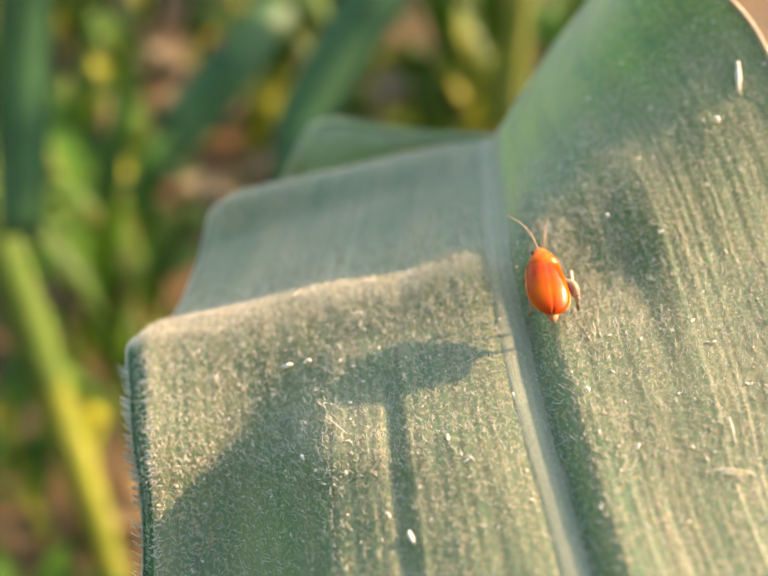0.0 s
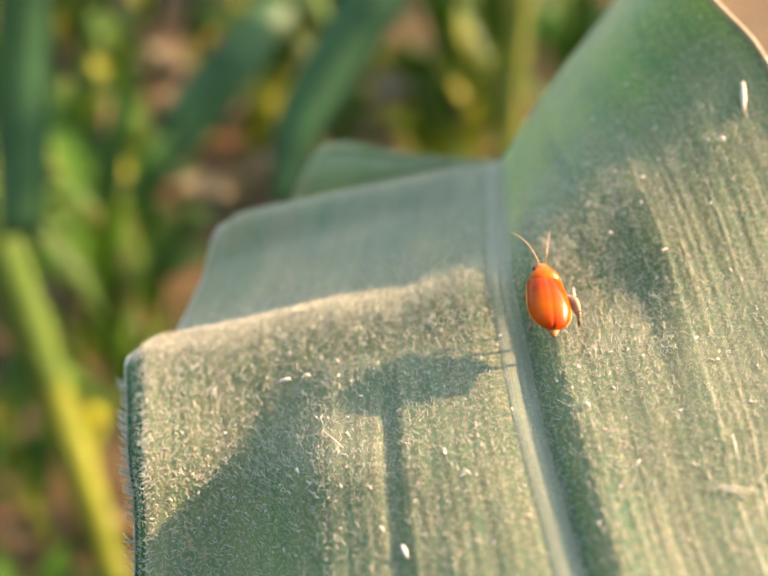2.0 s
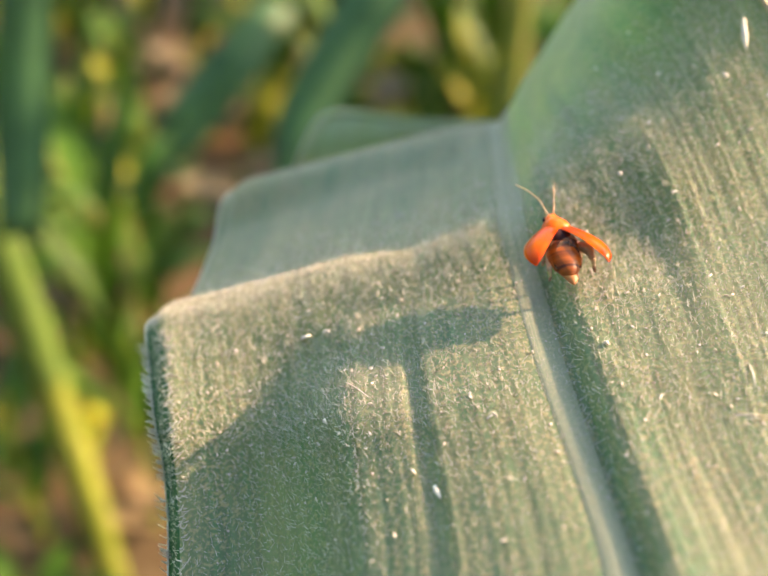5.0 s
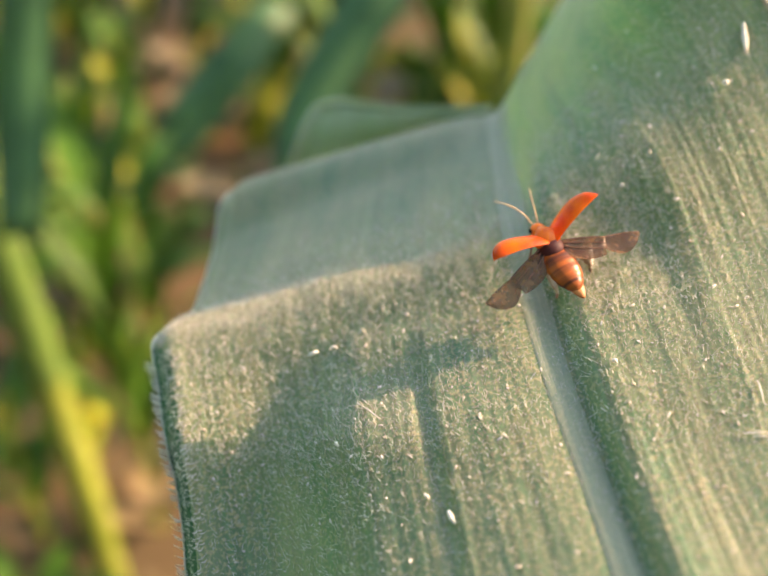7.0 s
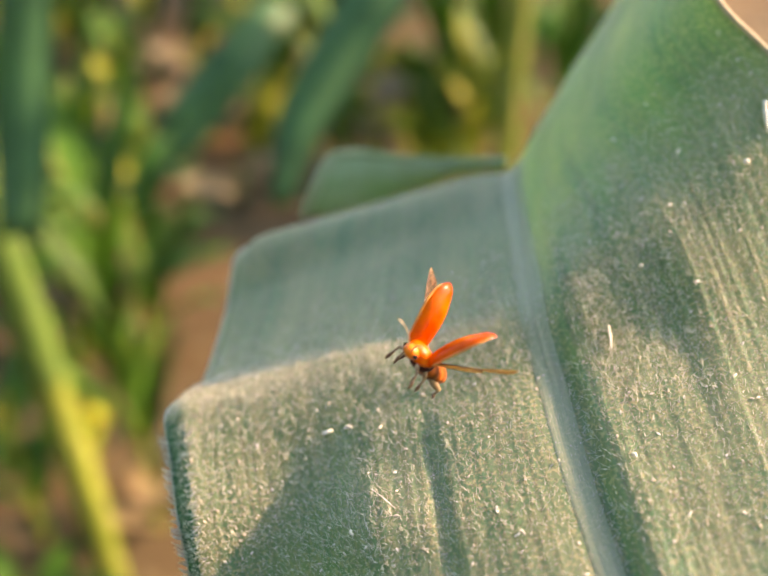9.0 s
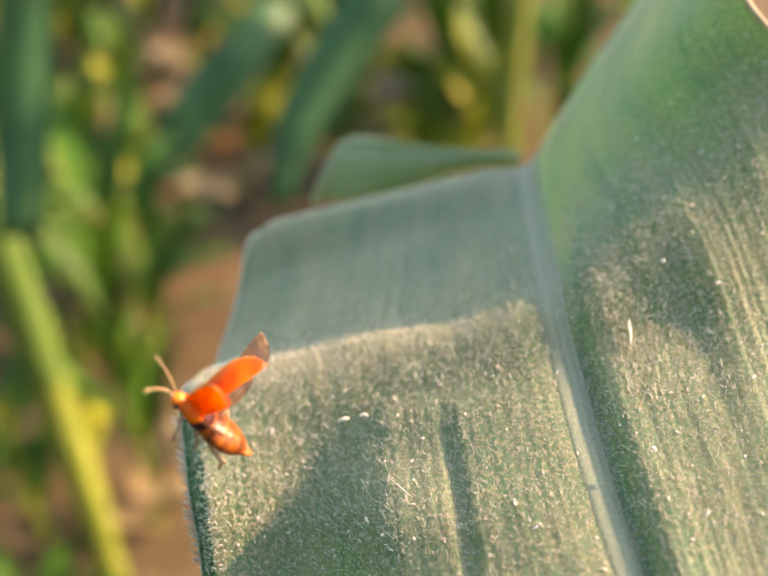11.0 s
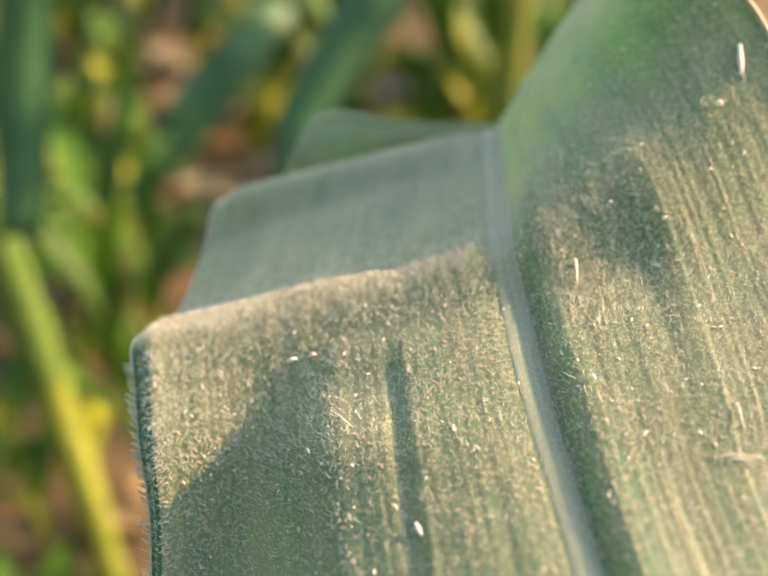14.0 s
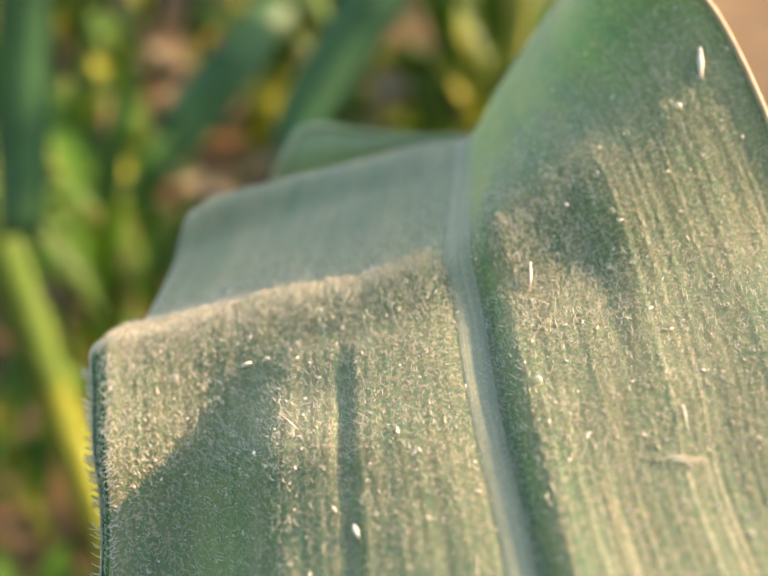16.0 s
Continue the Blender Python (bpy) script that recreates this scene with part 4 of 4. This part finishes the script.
def wing_pose(side, sweep, lift, roll=0.0):
    """A wing along +x or -x: sweep 0 straight out, 90 folded back; lift up from the back."""
    base = Matrix.Translation((side * 0.95 * MM, 1.3 * MM, 1.85 * MM))
    return base @ pose(0, 0, 0, 0, 0, -side * sweep) @ pose(0, 0, 0, 0, -side * lift, 0) @ pose(0, 0, 0, roll, 0, 0)


def tip_pose(side, fold, sweep):
    """The outer half of a wing: folded over about its joint, swept back in the wing's own plane."""
    return Matrix.Translation((side * 4.35 * MM, 0, 0.03 * MM)) @ pose(0, 0, 0, 0, 0, -side * sweep) @ pose(0, 0, 0, 0, -side * fold, 0)


# ---- what moves ----
def motions():
    walk(leaf, [(r[0], PLANT_INV @ leaf_pose(r[0])) for r in SWAY])
    for ob, spot in SCRAPS:
        walk(ob, [(r[0], leaf_pose(r[0]) @ Matrix.Translation(spot)) for r in SWAY])
    # on the leaf, then in the air: places in leaf units before the eye, axes of the body
    sit = axes_pose(Vector((14.8, -0.2, 1.35)) * U, (-0.04, 0.74, -0.66), (0.10, 0.62, 0.78))
    turned = axes_pose(Vector((14.4, -0.1, 1.35)) * U, (-0.22, 0.735, -0.635), (0.10, 0.62, 0.78))
    rows = [(t, leaf_pose(t) @ sit) for t in (0, 0.5, 1, 1.5, 2, 2.5, 3, 3.5, 4, 4.5)]
    rows += [(t, leaf_pose(t) @ turned) for t in (5.6, 6.0, 6.5, 6.7)]
    for t, at, fwd, up in (
            (7.0, (15.7, 2.2, 1.3), (-0.47, 0.78, -0.41), (0.07, 0.59, 0.81)),
            (7.3, (14.6, 0.7, 3.4), (-0.84, 0.50, -0.21), (0.08, 0.72, 0.70)),
            (7.5, (14.4, -0.4, 4.5), (-0.96, 0.29, -0.06), (0.09, 0.78, 0.62)),
            (8.0, (12.1, -2.2, 7.5), (-0.99, 0.12, -0.08), (0.04, 0.80, 0.60)),
            (8.5, (7.5, -4.8, 8.5), (-0.90, 0.14, 0.40), (0.24, 0.86, 0.44)),
            (9.0, (2.5, -7.2, 9.2), (-0.43, 0.32, 0.84), (0.62, 0.72, 0.31)),
            (9.2, (0.6, -8.3, 9.9), (-0.40, 0.34, 0.84), (0.62, 0.72, 0.31)),
            (10.3, (-9.5, -11.6, 13.0), (-0.55, 0.50, 0.66), (0.48, 0.74, 0.45)),
            (11.3, (-17.0, -11.8, 16.2), (-0.72, 0.60, 0.34), (0.35, 0.71, 0.60)),
            (11.5, (-18.8, -12.9, 16.5), (-0.74, 0.60, 0.30), (0.34, 0.71, 0.62)),
            (11.7, (-20.8, -12.4, 16.1), (-0.77, 0.55, 0.31), (0.35, 0.74, 0.58)),
            (12.0, (-23.6, -12.9, 15.5), (-0.81, 0.49, 0.32), (0.35, 0.78, 0.52)),
            (12.2, (-25.8, -13.7, 15.5), (-0.81, 0.49, 0.32), (0.35, 0.78, 0.52)),
            (12.4, (-28.6, -12.1, 15.5), (-0.81, 0.49, 0.32), (0.35, 0.76, 0.54)),
            (12.5, (-30.4, -12.1, 15.5), (-0.81, 0.49, 0.32), (0.35, 0.75, 0.55)),
            (12.8, (-35.0, -10.9, 15.5), (-0.81, 0.49, 0.32), (0.35, 0.74, 0.56)),
            (13.3, (-43.5, -9.0, 15.5), (-0.81, 0.49, 0.32), (0.35, 0.72, 0.58)),
            (14.0, (-58.0, -6.0, 15.5), (-0.81, 0.49, 0.32), (0.35, 0.70, 0.60)),
            (16.0, (-105.0, 6.0, 15.5), (-0.81, 0.49, 0.32), (0.35, 0.70, 0.60))):
        rows.append((t, LEAF_HOME @ axes_pose(Vector(at) * U, fwd, up)))
    walk(beetle, rows)
    # the legs push off, then the hind pair trails behind the body
    for which, hip, *_ in LEGS:
        home = Vector(hip) * MM
        out = 1 if hip[0] > 0 else -1
        swing, drop = {"f": (20, 0), "m": (-18, 10), "h": (-6, 22)}[which[0]]
        keys = [(0.0, 0), (7.0, 0), (7.3, 0.5), (7.6, 1.0), (8.4, 0.8), (9.2, 0.5), (11.3, 0.6), (12.0, 0.4), (16.0, 0.4)]
        walk(limb[which], [(t, Matrix.Translation(home) @ pose(0, 0, 0, drop * k, 0, out * swing * k)) for t, k in keys])
    for side, key in ((-1, "L"), (1, "R")):
        shut = [(0.0, 0, 0, 0), (4.6, 0, 0, 0), (5.0, 34, 10, 0), (5.5, 75, 12, -4)]
        if side > 0:
            cases = shut + [(6.3, 125, 19, 1), (6.7, 125, 19, 1), (7.0, 109, 32, 9), (7.5, 86, 61, -48), (7.7, 84, 54, -30), (8.0, 80, 57, -6), (8.5, 77, 48, 15), (9.0, 97, 70, 9),
                            (9.2, 97, 70, 9), (10.5, 76, 60, 6), (11.3, 56, 54, 3), (12.0, 54, 57, -5), (16.0, 54, 57, -5)]
        else:
            cases = shut + [(6.3, 95, 5, -12), (6.7, 95, 5, -12), (7.0, 94, 10, 1), (7.2, 108, 34, -14), (7.3, 95, 12, 0), (7.4, 94, 12, 2), (7.5, 112, 58, -30), (7.6, 112, 58, -30),
                            (7.7, 92, 12, 8), (7.8, 108, 52, -20), (7.9, 108, 50, -14), (8.0, 92, 17, 14), (8.1, 84, 17, 16), (8.2, 84, 34, 20), (8.3, 82, 38, 24), (8.5, 86, 30, 28),
                            (8.6, 92, 60, 25), (8.7, 88, 36, 28), (8.8, 88, 36, 28), (8.9, 97, 68, 25), (9.0, 98, 72, 25), (9.2, 98, 70, 25), (10.5, 100, 66, -12), (11.3, 102, 62, -46),
                            (11.5, 102, 62, -46), (12.0, 123, 67, -33), (16.0, 123, 67, -33)]
        walk(limb["e" + key], [(t, case_pose(side, a, b, c)) for t, a, b, c in cases])
        wings = [(0.0, 86, -6), (4.8, 86, -6), (5.6, 75, 0)] + ([(6.3, 70, -2), (6.7, 56, -4)] if side < 0 else [(6.3, 24, 14), (6.7, 22, 14)])
        up, mid, low = (8, 42), (15, 0), (22, -42)
        order = {7.0: (16, -22) if side < 0 else (25, 11), 7.1: mid, 7.2: up, 7.3: (25, -28), 7.4: (20, -22), 7.5: up, 7.6: (8, 36), 7.7: low, 7.8: low, 7.9: up,
                 8.0: (12, 6), 8.1: low, 8.2: (20, -30), 8.3: up, 8.4: low, 8.5: (30, 15), 8.6: up, 8.7: up, 8.8: low, 8.9: mid, 9.0: up, 9.1: mid, 9.2: low,
                 11.3: up, 11.4: mid, 11.5: (-38, -25) if side < 0 else (45, -20), 11.6: mid, 11.7: up, 11.8: mid, 11.9: low, 12.0: up, 12.1: up, 12.2: low, 12.3: low, 12.4: up, 12.5: (28, 8)}
        cycle = (low, mid, up, mid)
        beat = [(k / 10, *order.get(k / 10, cycle[k % 4])) for k in range(70, 161)]
        walk(limb["w" + key], [(t, wing_pose(side, a, b)) for t, a, b in wings + beat])
        open_fold, open_sweep = (24, 58) if side > 0 else (150, 12)
        folds = [(0.0, 178, 0), (4.8, 178, 0), (5.4, 120 if side > 0 else 165, 20 if side > 0 else 6), (5.9, 70 if side > 0 else 155, 45 if side > 0 else 10),
                 (6.3, open_fold, open_sweep), (6.6, open_fold, open_sweep), (6.75, 20 if side > 0 else 90, 50 if side > 0 else 12), (6.9, 12, 15), (7.0, 5, 0), (16.0, 0, 0)]
        walk(limb["t" + key], [(t, tip_pose(side, f, b)) for t, f, b in folds])


motions()
